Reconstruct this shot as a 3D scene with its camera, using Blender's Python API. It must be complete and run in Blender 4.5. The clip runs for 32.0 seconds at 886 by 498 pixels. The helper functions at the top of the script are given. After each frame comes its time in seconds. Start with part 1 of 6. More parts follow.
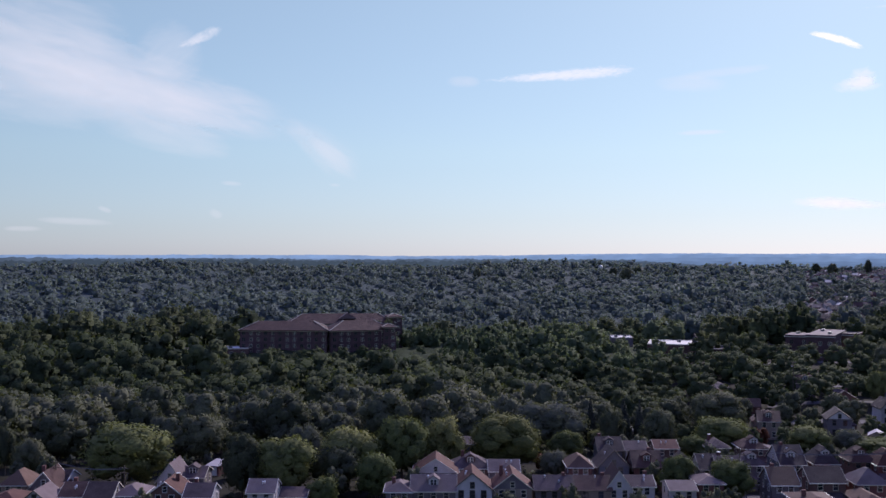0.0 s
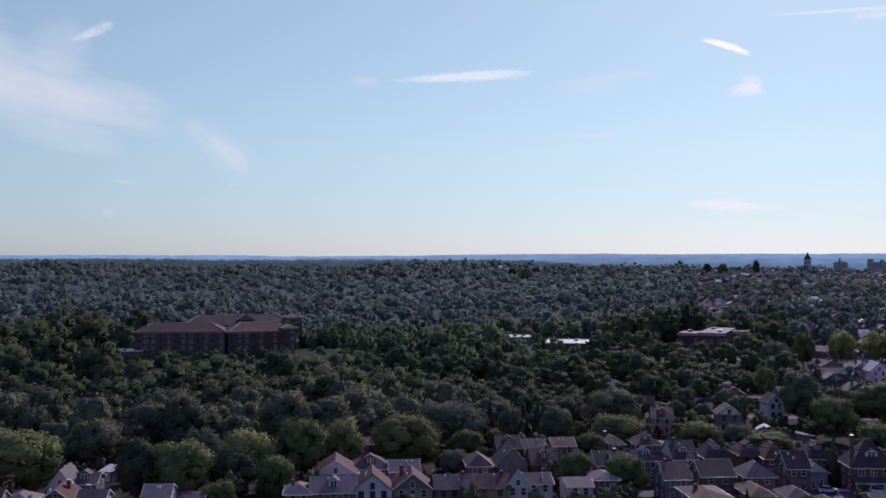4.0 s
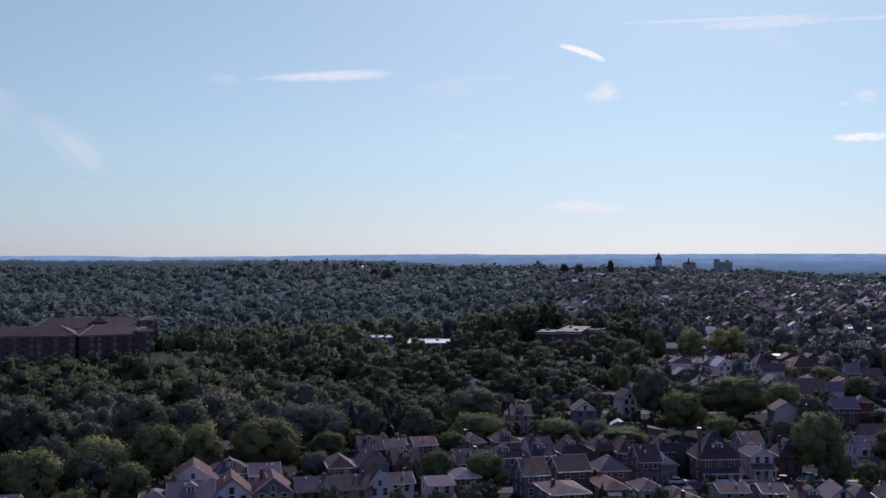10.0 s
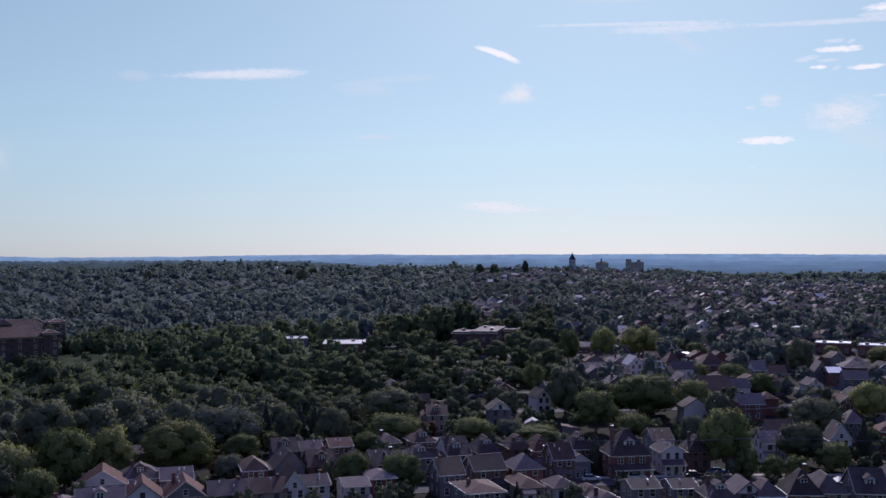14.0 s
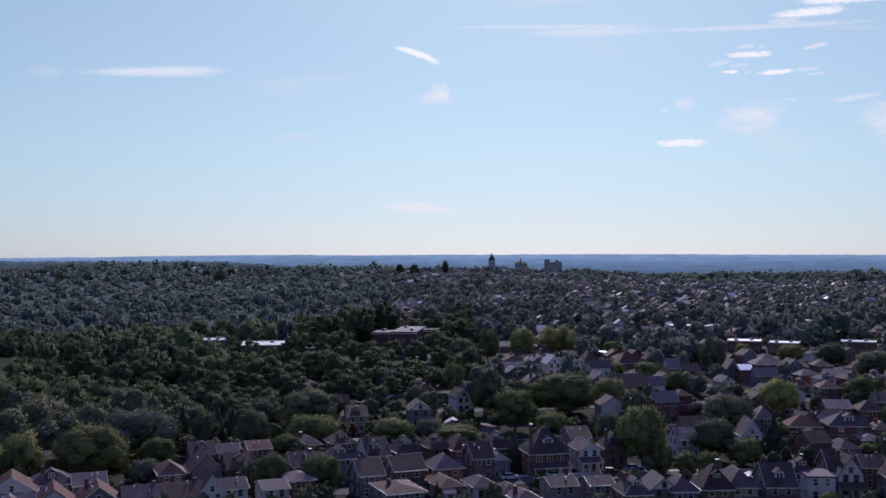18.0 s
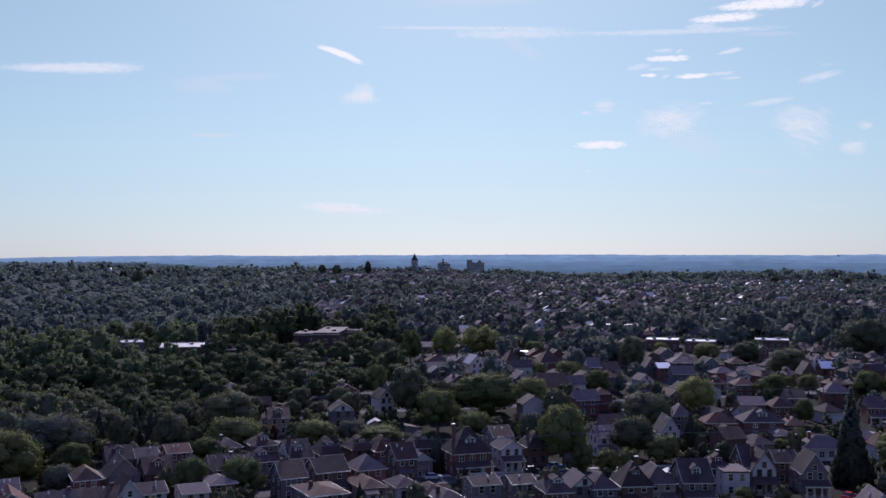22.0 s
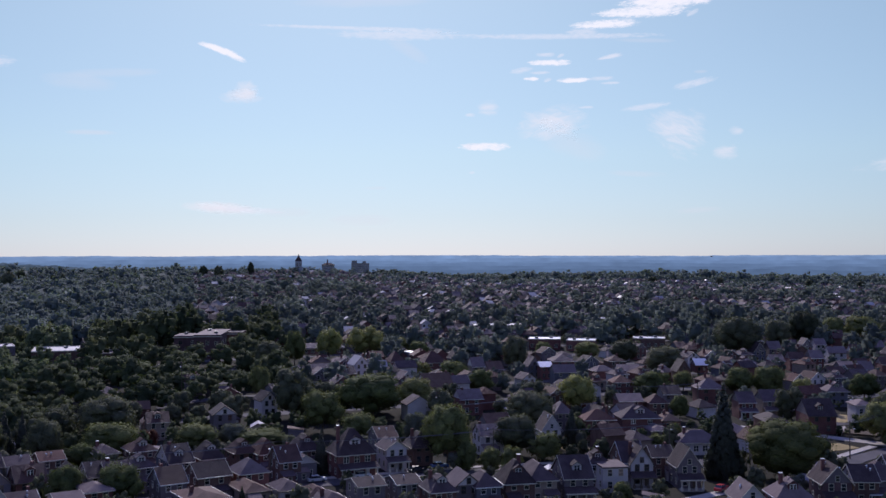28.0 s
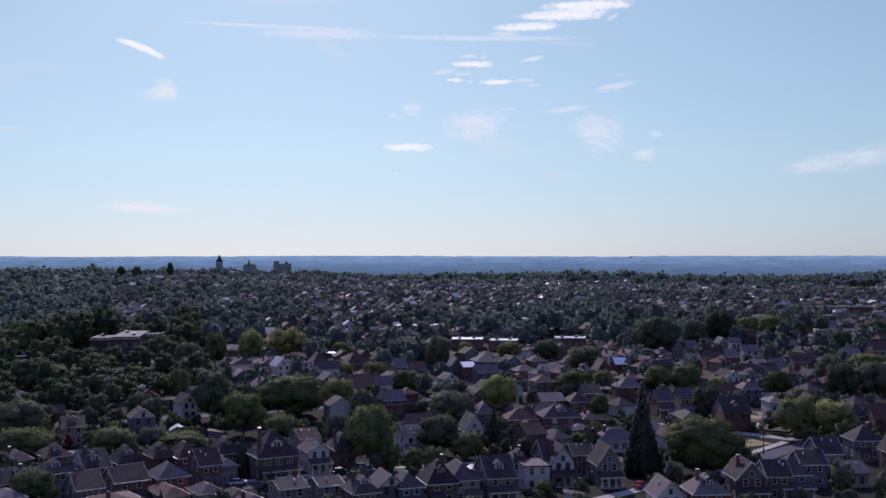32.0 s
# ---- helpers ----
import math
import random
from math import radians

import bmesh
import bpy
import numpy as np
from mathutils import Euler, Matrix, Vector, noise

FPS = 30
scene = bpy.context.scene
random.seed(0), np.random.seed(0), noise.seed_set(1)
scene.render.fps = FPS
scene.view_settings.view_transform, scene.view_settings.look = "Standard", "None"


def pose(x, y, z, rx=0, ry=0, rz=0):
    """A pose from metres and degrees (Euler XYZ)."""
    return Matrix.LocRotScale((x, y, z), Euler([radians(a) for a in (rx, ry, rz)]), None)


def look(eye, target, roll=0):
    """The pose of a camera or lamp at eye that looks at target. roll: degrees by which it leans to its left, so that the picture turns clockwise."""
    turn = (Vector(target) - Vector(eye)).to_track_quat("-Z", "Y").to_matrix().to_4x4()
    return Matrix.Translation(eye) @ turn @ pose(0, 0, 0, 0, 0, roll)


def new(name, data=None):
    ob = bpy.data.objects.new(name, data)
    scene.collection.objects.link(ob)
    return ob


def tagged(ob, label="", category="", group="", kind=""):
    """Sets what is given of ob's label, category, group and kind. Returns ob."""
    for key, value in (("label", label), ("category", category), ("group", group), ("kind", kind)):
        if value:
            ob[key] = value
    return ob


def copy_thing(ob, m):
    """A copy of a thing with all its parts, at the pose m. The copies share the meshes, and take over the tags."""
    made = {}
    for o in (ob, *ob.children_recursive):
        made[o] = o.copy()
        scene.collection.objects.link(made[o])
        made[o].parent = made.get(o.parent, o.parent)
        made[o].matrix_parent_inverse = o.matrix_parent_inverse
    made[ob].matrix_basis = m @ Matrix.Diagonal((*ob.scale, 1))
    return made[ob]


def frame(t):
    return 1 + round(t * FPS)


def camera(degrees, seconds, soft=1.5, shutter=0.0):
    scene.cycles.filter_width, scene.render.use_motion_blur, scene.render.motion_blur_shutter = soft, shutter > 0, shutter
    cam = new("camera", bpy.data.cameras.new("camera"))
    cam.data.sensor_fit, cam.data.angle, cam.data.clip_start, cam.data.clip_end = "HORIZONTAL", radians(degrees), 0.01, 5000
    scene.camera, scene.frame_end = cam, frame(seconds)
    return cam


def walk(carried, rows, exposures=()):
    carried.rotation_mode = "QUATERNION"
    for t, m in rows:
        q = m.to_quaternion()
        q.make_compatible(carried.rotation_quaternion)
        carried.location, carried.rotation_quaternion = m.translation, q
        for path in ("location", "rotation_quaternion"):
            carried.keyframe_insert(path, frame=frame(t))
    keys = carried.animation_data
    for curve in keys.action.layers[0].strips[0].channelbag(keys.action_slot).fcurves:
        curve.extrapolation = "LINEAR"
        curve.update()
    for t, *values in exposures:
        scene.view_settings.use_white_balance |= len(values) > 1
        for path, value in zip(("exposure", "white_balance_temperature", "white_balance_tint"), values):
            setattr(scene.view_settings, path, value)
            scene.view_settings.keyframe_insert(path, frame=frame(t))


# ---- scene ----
# ---- camera: a hovering turn from one point, 52 m above the nearest street ----
cam = camera(46.06, 32.0, 1.5)
EYE = 52.0
PATH = [(0, -0.00, 0.466, 0.120), (1, 1.39, 0.474, 0.121), (2, 2.76, 0.482, 0.120), (3, 4.13, 0.489, 0.117), (6, 8.08, 0.510, 0.101), (7, 9.36, 0.516, 0.093), (8, 10.61, 0.522, 0.084), (9, 11.84, 0.528, 0.074), (10, 13.06, 0.534, 0.063), (11, 14.25, 0.539, 0.052), (12, 15.41, 0.545, 0.040), (13, 16.56, 0.550, 0.028), (14, 17.68, 0.555, 0.016), (17, 20.98, 0.570, -0.021), (18, 22.07, 0.574, -0.032), (19, 23.14, 0.579, -0.043), (20, 24.19, 0.584, -0.054), (21, 25.26, 0.589, -0.064), (22, 26.31, 0.594, -0.073), (23, 27.37, 0.599, -0.081), (24, 28.43, 0.603, -0.088), (25, 29.47, 0.609, -0.093), (28, 32.64, 0.624, -0.101), (29, 33.70, 0.630, -0.100), (30, 34.75, 0.636, -0.097), (31, 35.82, 0.641, -0.092), (32, 36.86, 0.648, -0.085)]
walk(cam, [(t, pose(0, 0, EYE, 90 + p, -r, -a)) for t, a, p, r in PATH], [(0, 0.15, 6200, 20), (1, 0.1, 6150, 19), (3, 0.04, 6150, 18), (10, -0.04, 6120, 18), (20, -0.06, 6050, 18), (32, -0.06, 6040, 18)])

# ---- light: afternoon sun ahead of the camera, clear blue sky ----
SUN_AZ, SUN_EL = 27.0, 32.0
world = bpy.data.worlds.new("sky")
scene.world = world
world.use_nodes = True
wn = world.node_tree
sky = wn.nodes.new("ShaderNodeTexSky")
sky.sky_type = "NISHITA"
sky.sun_disc = False
sky.sun_elevation, sky.sun_rotation = radians(SUN_EL), radians(SUN_AZ)
sky.altitude, sky.air_density, sky.dust_density, sky.ozone_density = 300, 1.0, 0.3, 1.1
pale = wn.nodes.new("ShaderNodeHueSaturation")
pale.inputs["Saturation"].default_value = 0.8
cool = wn.nodes.new("ShaderNodeMix")
cool.data_type, cool.blend_type = "RGBA", "MULTIPLY"
cool.inputs["Factor"].default_value = 1.0
cool.inputs["B"].default_value = (0.94, 1.05, 1.01, 1)
wn.links.new(sky.outputs[0], pale.inputs["Color"])
wn.links.new(pale.outputs[0], cool.inputs["A"])
# the air thickens towards the horizon, the same all round
way, height, haze = wn.nodes.new("ShaderNodeTexCoord"), wn.nodes.new("ShaderNodeSeparateXYZ"), wn.nodes.new("ShaderNodeValToRGB")
haze.color_ramp.elements[0].position, haze.color_ramp.elements[0].color = 0.0, (0.575, 0.615, 0.89, 1)
haze.color_ramp.elements[1].position, haze.color_ramp.elements[1].color = 0.26, (1.0, 1.0, 1.0, 1)
# overhead sky, out of view, is brightened and tinted to lift the shade
upper = haze.color_ramp.elements.new(0.7)
upper.color = (1.8, 1.55, 2.7, 1)
middle = haze.color_ramp.elements.new(0.1)
middle.color = (0.81, 0.83, 0.92, 1)
dim = wn.nodes.new("ShaderNodeMix")
dim.data_type, dim.blend_type = "RGBA", "MULTIPLY"
dim.inputs["Factor"].default_value = 1.0
wn.links.new(way.outputs["Generated"], height.inputs[0])
wn.links.new(height.outputs["Z"], haze.inputs[0])
wn.links.new(cool.outputs["Result"], dim.inputs["A"])
wn.links.new(haze.outputs[0], dim.inputs["B"])
wn.links.new(dim.outputs["Result"], wn.nodes["Background"].inputs[0])
wn.nodes["Background"].inputs[1].default_value = 0.084
sun = new("sun", bpy.data.lights.new("sun", "SUN"))
sun.data.energy, sun.data.angle, sun.data.color = 4.0, radians(0.5), (1.0, 0.93, 0.88)
sun_way = Vector((math.sin(radians(SUN_AZ)) * math.cos(radians(SUN_EL)), math.cos(radians(SUN_AZ)) * math.cos(radians(SUN_EL)), math.sin(radians(SUN_EL))))
sun.matrix_world = look(sun_way * 300, (0, 0, 0))


# ---- materials ----
def material(name, dark, light, rough=0.8, scale=0.4, fine=6.0, bump=0.0, metal=0.0, spread=0.12, spec=0.5, leafy=0.0, tint=False, courses=0.0, deep=0.05):
    m = bpy.data.materials.new(name)
    m.use_nodes = True
    nt = m.node_tree
    b = nt.nodes["Principled BSDF"]
    co = nt.nodes.new("ShaderNodeTexCoord")
    big, small = nt.nodes.new("ShaderNodeTexNoise"), nt.nodes.new("ShaderNodeTexNoise")
    info = nt.nodes.new("ShaderNodeObjectInfo")
    shift = nt.nodes.new("ShaderNodeVectorMath")
    shift.operation = "ADD"
    mul = nt.nodes.new("ShaderNodeMath")
    mul.operation, mul.inputs[1].default_value = "MULTIPLY", 200.0
    nt.links.new(info.outputs["Random"], mul.inputs[0])
    nt.links.new(co.outputs["Object"], shift.inputs[0])
    nt.links.new(mul.outputs[0], shift.inputs[1])
    for n, s, d in ((big, scale, 4.0), (small, fine, 3.0)):
        n.inputs["Scale"].default_value, n.inputs["Detail"].default_value = s, d
        nt.links.new(shift.outputs[0], n.inputs["Vector"])
    mixn = nt.nodes.new("ShaderNodeMix")
    mixn.inputs["Factor"].default_value = 0.45
    nt.links.new(big.outputs["Fac"], mixn.inputs["A"])
    nt.links.new(small.outputs["Fac"], mixn.inputs["B"])
    ramp = nt.nodes.new("ShaderNodeValToRGB")
    ramp.color_ramp.elements[0].position, ramp.color_ramp.elements[1].position = 0.33, 0.67
    ramp.color_ramp.elements[0].color, ramp.color_ramp.elements[1].color = (*dark, 1), (*light, 1)
    nt.links.new(mixn.outputs["Result"], ramp.inputs[0])
    hsv = nt.nodes.new("ShaderNodeHueSaturation")
    val = nt.nodes.new("ShaderNodeMapRange")
    val.inputs["To Min"].default_value, val.inputs["To Max"].default_value = 1 - spread, 1 + spread
    if tint:
        at = nt.nodes.new("ShaderNodeAttribute")
        at.attribute_name = "tree_tint"
        nt.links.new(at.outputs["Fac"], val.inputs["Value"])
    else:
        nt.links.new(info.outputs["Random"], val.inputs["Value"])
    nt.links.new(val.outputs[0], hsv.inputs["Value"])
    nt.links.new(ramp.outputs[0], hsv.inputs["Color"])
    colour = hsv.outputs[0]
    if leafy:
        geo = nt.nodes.new("ShaderNodeNewGeometry")
        hue = nt.nodes.new("ShaderNodeHueSaturation")
        r2 = nt.nodes.new("ShaderNodeMapRange")
        r2.inputs["To Min"].default_value, r2.inputs["To Max"].default_value = 0.95, 1.05
        nt.links.new(geo.outputs["Random Per Island"], r2.inputs["Value"])
        nt.links.new(r2.outputs[0], hue.inputs["Value"])
        r3 = nt.nodes.new("ShaderNodeMapRange")
        r3.inputs["To Min"].default_value, r3.inputs["To Max"].default_value = 0.525, 0.475
        if tint:
            nt.links.new(at.outputs["Fac"], r3.inputs["Value"])
        else:
            nt.links.new(info.outputs["Random"], r3.inputs["Value"])
        nt.links.new(r3.outputs[0], hue.inputs["Hue"])
        nt.links.new(colour, hue.inputs["Color"])
        colour = hue.outputs[0]
        tr = nt.nodes.new("ShaderNodeBsdfTranslucent")
        ms = nt.nodes.new("ShaderNodeMixShader")
        ms.inputs[0].default_value = leafy
        through_leaf = nt.nodes.new("ShaderNodeMix")
        through_leaf.data_type, through_leaf.blend_type = "RGBA", "MULTIPLY"
        through_leaf.inputs["Factor"].default_value = 1.0
        through_leaf.inputs["B"].default_value = (1.1, 1.18, 0.6, 1)
        nt.links.new(colour, through_leaf.inputs["A"])
        nt.links.new(through_leaf.outputs["Result"], tr.inputs[0])
        nt.links.new(b.outputs[0], ms.inputs[1])
        nt.links.new(tr.outputs[0], ms.inputs[2])
        nt.links.new(ms.outputs[0], nt.nodes["Material Output"].inputs[0])
    nt.links.new(colour, b.inputs["Base Color"])
    b.inputs["Roughness"].default_value, b.inputs["Metallic"].default_value = rough, metal
    b.inputs["Specular IOR Level"].default_value = spec
    if bump:
        bp = nt.nodes.new("ShaderNodeBump")
        bp.inputs["Strength"].default_value, bp.inputs["Distance"].default_value = bump, deep
        source = small.outputs["Fac"]
        if courses:
            wv = nt.nodes.new("ShaderNodeTexWave")
            wv.bands_direction, wv.wave_profile = "Z", "SAW"
            wv.inputs["Scale"].default_value = courses
            wv.inputs["Distortion"].default_value = 0.3
            nt.links.new(co.outputs["Object"], wv.inputs["Vector"])
            source = wv.outputs["Fac"]
        nt.links.new(source, bp.inputs["Height"])
        nt.links.new(bp.outputs[0], b.inputs["Normal"])
        if leafy:
            nt.links.new(bp.outputs[0], tr.inputs["Normal"])
    return m


leaf = material("leaves", (0.088, 0.102, 0.052), (0.207, 0.214, 0.088), 0.8, 0.35, 2.2, 0.9, spread=0.3, spec=0.03, leafy=0.24, deep=0.3)
leaf_great = material("deep_green_leaves", (0.058, 0.069, 0.033), (0.136, 0.144, 0.056), 0.8, 0.35, 2.2, 0.9, spread=0.2, spec=0.03, leafy=0.24, deep=0.3)
# Darker copy of the leaves, with the shade of the wood's edge in its colour.
leaf_dark = material("shade_dark_leaves", (0.059, 0.067, 0.052), (0.135, 0.140, 0.087), 0.8, 0.35, 2.2, 0.9, spread=0.35, spec=0.03, leafy=0.24, deep=0.3)
leaf_wood = material("woodland_leaves", (0.040, 0.052, 0.034), (0.095, 0.112, 0.056), 0.8, 0.07, 1.3, 0.6, spread=0.28, spec=0.03, leafy=0.3, tint=True, deep=0.5)
# Town trees carry some of the blue haze in their base colour.
leaf_town = material("hazed_garden_leaves", (0.081, 0.099, 0.101), (0.144, 0.167, 0.144), 0.8, 0.07, 1.1, 0.5, spread=0.36, spec=0.03, leafy=0.3, tint=True, deep=0.6)
# Far leaves: distance haze is put into the paler, bluer base colour.
leaf_far = material("hazed_leaves", (0.088, 0.114, 0.116), (0.138, 0.168, 0.155), 0.8, 0.03, 0.8, 0.3, spread=0.26, spec=0.03, leafy=0.3, tint=True, deep=0.6)
leaf_young = material("light_woodland_leaves", (0.064, 0.090, 0.058), (0.130, 0.161, 0.086), 0.7, 0.07, 1.3, 0.8, spread=0.35, spec=0.03, leafy=0.4, tint=True, deep=0.5)
leaf_yellow = material("yellowing_leaves", (0.174, 0.181, 0.078), (0.336, 0.325, 0.129), 0.7, 0.4, 2.2, 0.8, spread=0.25, spec=0.04, leafy=0.3, deep=0.3)
leaf_grey = material("silver_green_leaves", (0.094, 0.099, 0.084), (0.171, 0.176, 0.141), 0.9, 0.4, 2.2, 0.8, spread=0.15, spec=0.0, leafy=0.3, deep=0.3)
leaf_red = material("reddish_leaves", (0.06, 0.03, 0.02), (0.12, 0.055, 0.03), 0.7, 0.4, 2.5, 0.6, spread=0.15, spec=0.1, leafy=0.3, deep=0.2)
needle = material("dark_needles", (0.042, 0.048, 0.044), (0.085, 0.09, 0.075), 0.8, 0.5, 3.0, 0.6, spread=0.2, spec=0.05, leafy=0.12, deep=0.2)
bark = material("bark", (0.05, 0.04, 0.03), (0.13, 0.1, 0.075), 0.9, 0.8, 8.0, bump=0.4)
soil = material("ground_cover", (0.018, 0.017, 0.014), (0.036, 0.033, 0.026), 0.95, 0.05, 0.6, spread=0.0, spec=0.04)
dry_grass = material("dry_grass", (0.2, 0.16, 0.08), (0.36, 0.28, 0.15), 0.95, 0.15, 3.0, spread=0.1, spec=0.04)
dirt = material("bare_dirt", (0.08, 0.065, 0.055), (0.15, 0.12, 0.095), 0.95, 0.15, 3.0, spread=0.1, spec=0.04)
asphalt = material("asphalt", (0.055, 0.05, 0.06), (0.095, 0.088, 0.1), 0.9, 0.12, 6.0, bump=0.1, spec=0.1)
concrete = material("concrete", (0.27, 0.24, 0.22), (0.4, 0.36, 0.33), 0.9, 0.2, 6.0, bump=0.1, spec=0.1)
WALLS = {
    "stone": material("grey_stone", (0.25, 0.25, 0.28), (0.36, 0.36, 0.4), 0.9, 0.3, 5.0, 0.3, courses=3.0, spec=0.1),
    "maroon": material("dark_maroon_brick", (0.062, 0.038, 0.044), (0.118, 0.07, 0.078), 0.85, 0.5, 12.0, 0.3, courses=8.0, spec=0.15),
    "white": material("white_siding", (0.378, 0.340, 0.370), (0.516, 0.469, 0.499), 0.6, 0.5, 5.0, 0.3, courses=5.0, spec=0.25),
    "grey": material("grey_siding", (0.105, 0.088, 0.105), (0.175, 0.148, 0.17), 0.65, 0.5, 5.0, 0.3, courses=5.0, spec=0.2),
    "blue": material("blue_siding", (0.07, 0.07, 0.1), (0.12, 0.118, 0.155), 0.65, 0.5, 5.0, 0.3, courses=5.0, spec=0.2),
    "cream": material("cream_siding", (0.2, 0.15, 0.135), (0.3, 0.23, 0.205), 0.65, 0.5, 5.0, 0.3, courses=5.0, spec=0.2),
    "brick": material("red_brick", (0.1, 0.048, 0.046), (0.18, 0.085, 0.08), 0.85, 0.5, 12.0, 0.3, courses=8.0, spec=0.15),
    "brown": material("brown_brick", (0.085, 0.05, 0.046), (0.165, 0.098, 0.088), 0.85, 0.5, 12.0, 0.3, courses=8.0, spec=0.15),
}
ROOFS = {
    "pale": material("pale_membrane", (0.3, 0.27, 0.29), (0.43, 0.39, 0.42), 0.6, 0.3, 4.0, spec=0.3),
    "grey": material("grey_shingles", (0.063, 0.045, 0.051), (0.120, 0.087, 0.098), 0.8, 0.5, 9.0, 0.5, courses=7.0, spec=0.12),
    "dark": material("dark_shingles", (0.037, 0.025, 0.029), (0.078, 0.056, 0.062), 0.8, 0.5, 9.0, 0.5, courses=7.0, spec=0.12),
    "brown": material("brown_shingles", (0.061, 0.035, 0.033), (0.116, 0.066, 0.062), 0.8, 0.5, 9.0, 0.5, courses=7.0, spec=0.12),
    "red": material("red_shingles", (0.077, 0.035, 0.032), (0.139, 0.066, 0.057), 0.8, 0.5, 9.0, 0.5, courses=7.0, spec=0.12),
    "tan": material("tan_shingles", (0.107, 0.063, 0.050), (0.173, 0.107, 0.084), 0.8, 0.5, 9.0, 0.5, courses=7.0, spec=0.12),
    "light": material("light_shingles", (0.120, 0.089, 0.094), (0.191, 0.144, 0.151), 0.8, 0.5, 9.0, 0.5, courses=7.0, spec=0.12),
    "white": material("white_membrane", (0.62, 0.58, 0.62), (0.8, 0.76, 0.8), 0.4, 0.3, 4.0, spec=0.7),
}
white_trim = material("white_trim", (0.44, 0.43, 0.44), (0.6, 0.59, 0.6), 0.5, 0.8, 6.0)
brown_trim = material("brown_trim", (0.06, 0.045, 0.035), (0.12, 0.09, 0.07), 0.6, 0.8, 6.0)
stone_trim = material("stone_trim", (0.4, 0.36, 0.3), (0.55, 0.5, 0.43), 0.8, 0.8, 6.0)
glass = material("window_glass", (0.012, 0.015, 0.02), (0.03, 0.035, 0.042), 0.08, 0.3, 2.0, spec=0.8)
pale_metal = material("pale_painted_metal", (0.5, 0.5, 0.52), (0.7, 0.7, 0.72), 0.3, 0.8, 6.0, spec=0.9)
bright_metal = material("bright_gutter_metal", (0.62, 0.61, 0.62), (0.82, 0.81, 0.82), 0.28, 0.8, 6.0, metal=0.6, spec=0.8)
shed_metal = material("bright_sheet_metal", (0.6, 0.6, 0.62), (0.8, 0.8, 0.82), 0.55, 0.05, 4.0, spec=0.4)
metal_dark = material("weathered_metal", (0.08, 0.08, 0.085), (0.2, 0.2, 0.2), 0.45, 1.0, 9.0, metal=0.7)
wood_pole = material("creosoted_wood", (0.06, 0.045, 0.035), (0.13, 0.1, 0.08), 0.9, 1.0, 9.0)
PAINTS = {k: material(k + "_car_paint", c, tuple(min(1, v * 1.15 + 0.005) for v in c), 0.25, 0.5, 3.0, spread=0.05, spec=0.7)
          for k, c in {"white": (0.7, 0.7, 0.7), "black": (0.015, 0.015, 0.018), "silver": (0.4, 0.41, 0.43), "red": (0.35, 0.025, 0.03), "blue": (0.05, 0.09, 0.2)}.items()}
rubber = material("tyre_rubber", (0.015, 0.015, 0.015), (0.03, 0.03, 0.03), 0.9)


# Emission that stands in for light and haze on far land.
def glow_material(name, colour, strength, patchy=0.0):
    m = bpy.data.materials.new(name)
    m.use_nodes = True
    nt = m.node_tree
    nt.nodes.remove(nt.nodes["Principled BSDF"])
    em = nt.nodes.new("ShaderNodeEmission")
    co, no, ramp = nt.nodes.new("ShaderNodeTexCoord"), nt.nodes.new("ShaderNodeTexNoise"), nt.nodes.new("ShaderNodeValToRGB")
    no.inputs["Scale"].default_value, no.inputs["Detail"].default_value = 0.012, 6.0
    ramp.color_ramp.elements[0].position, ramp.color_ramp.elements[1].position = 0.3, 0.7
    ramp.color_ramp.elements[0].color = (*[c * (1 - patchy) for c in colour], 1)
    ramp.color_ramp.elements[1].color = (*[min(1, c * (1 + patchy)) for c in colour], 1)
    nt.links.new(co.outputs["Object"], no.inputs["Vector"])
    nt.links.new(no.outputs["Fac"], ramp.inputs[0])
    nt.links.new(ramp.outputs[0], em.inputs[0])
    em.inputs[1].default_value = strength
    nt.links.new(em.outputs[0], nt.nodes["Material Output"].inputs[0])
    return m


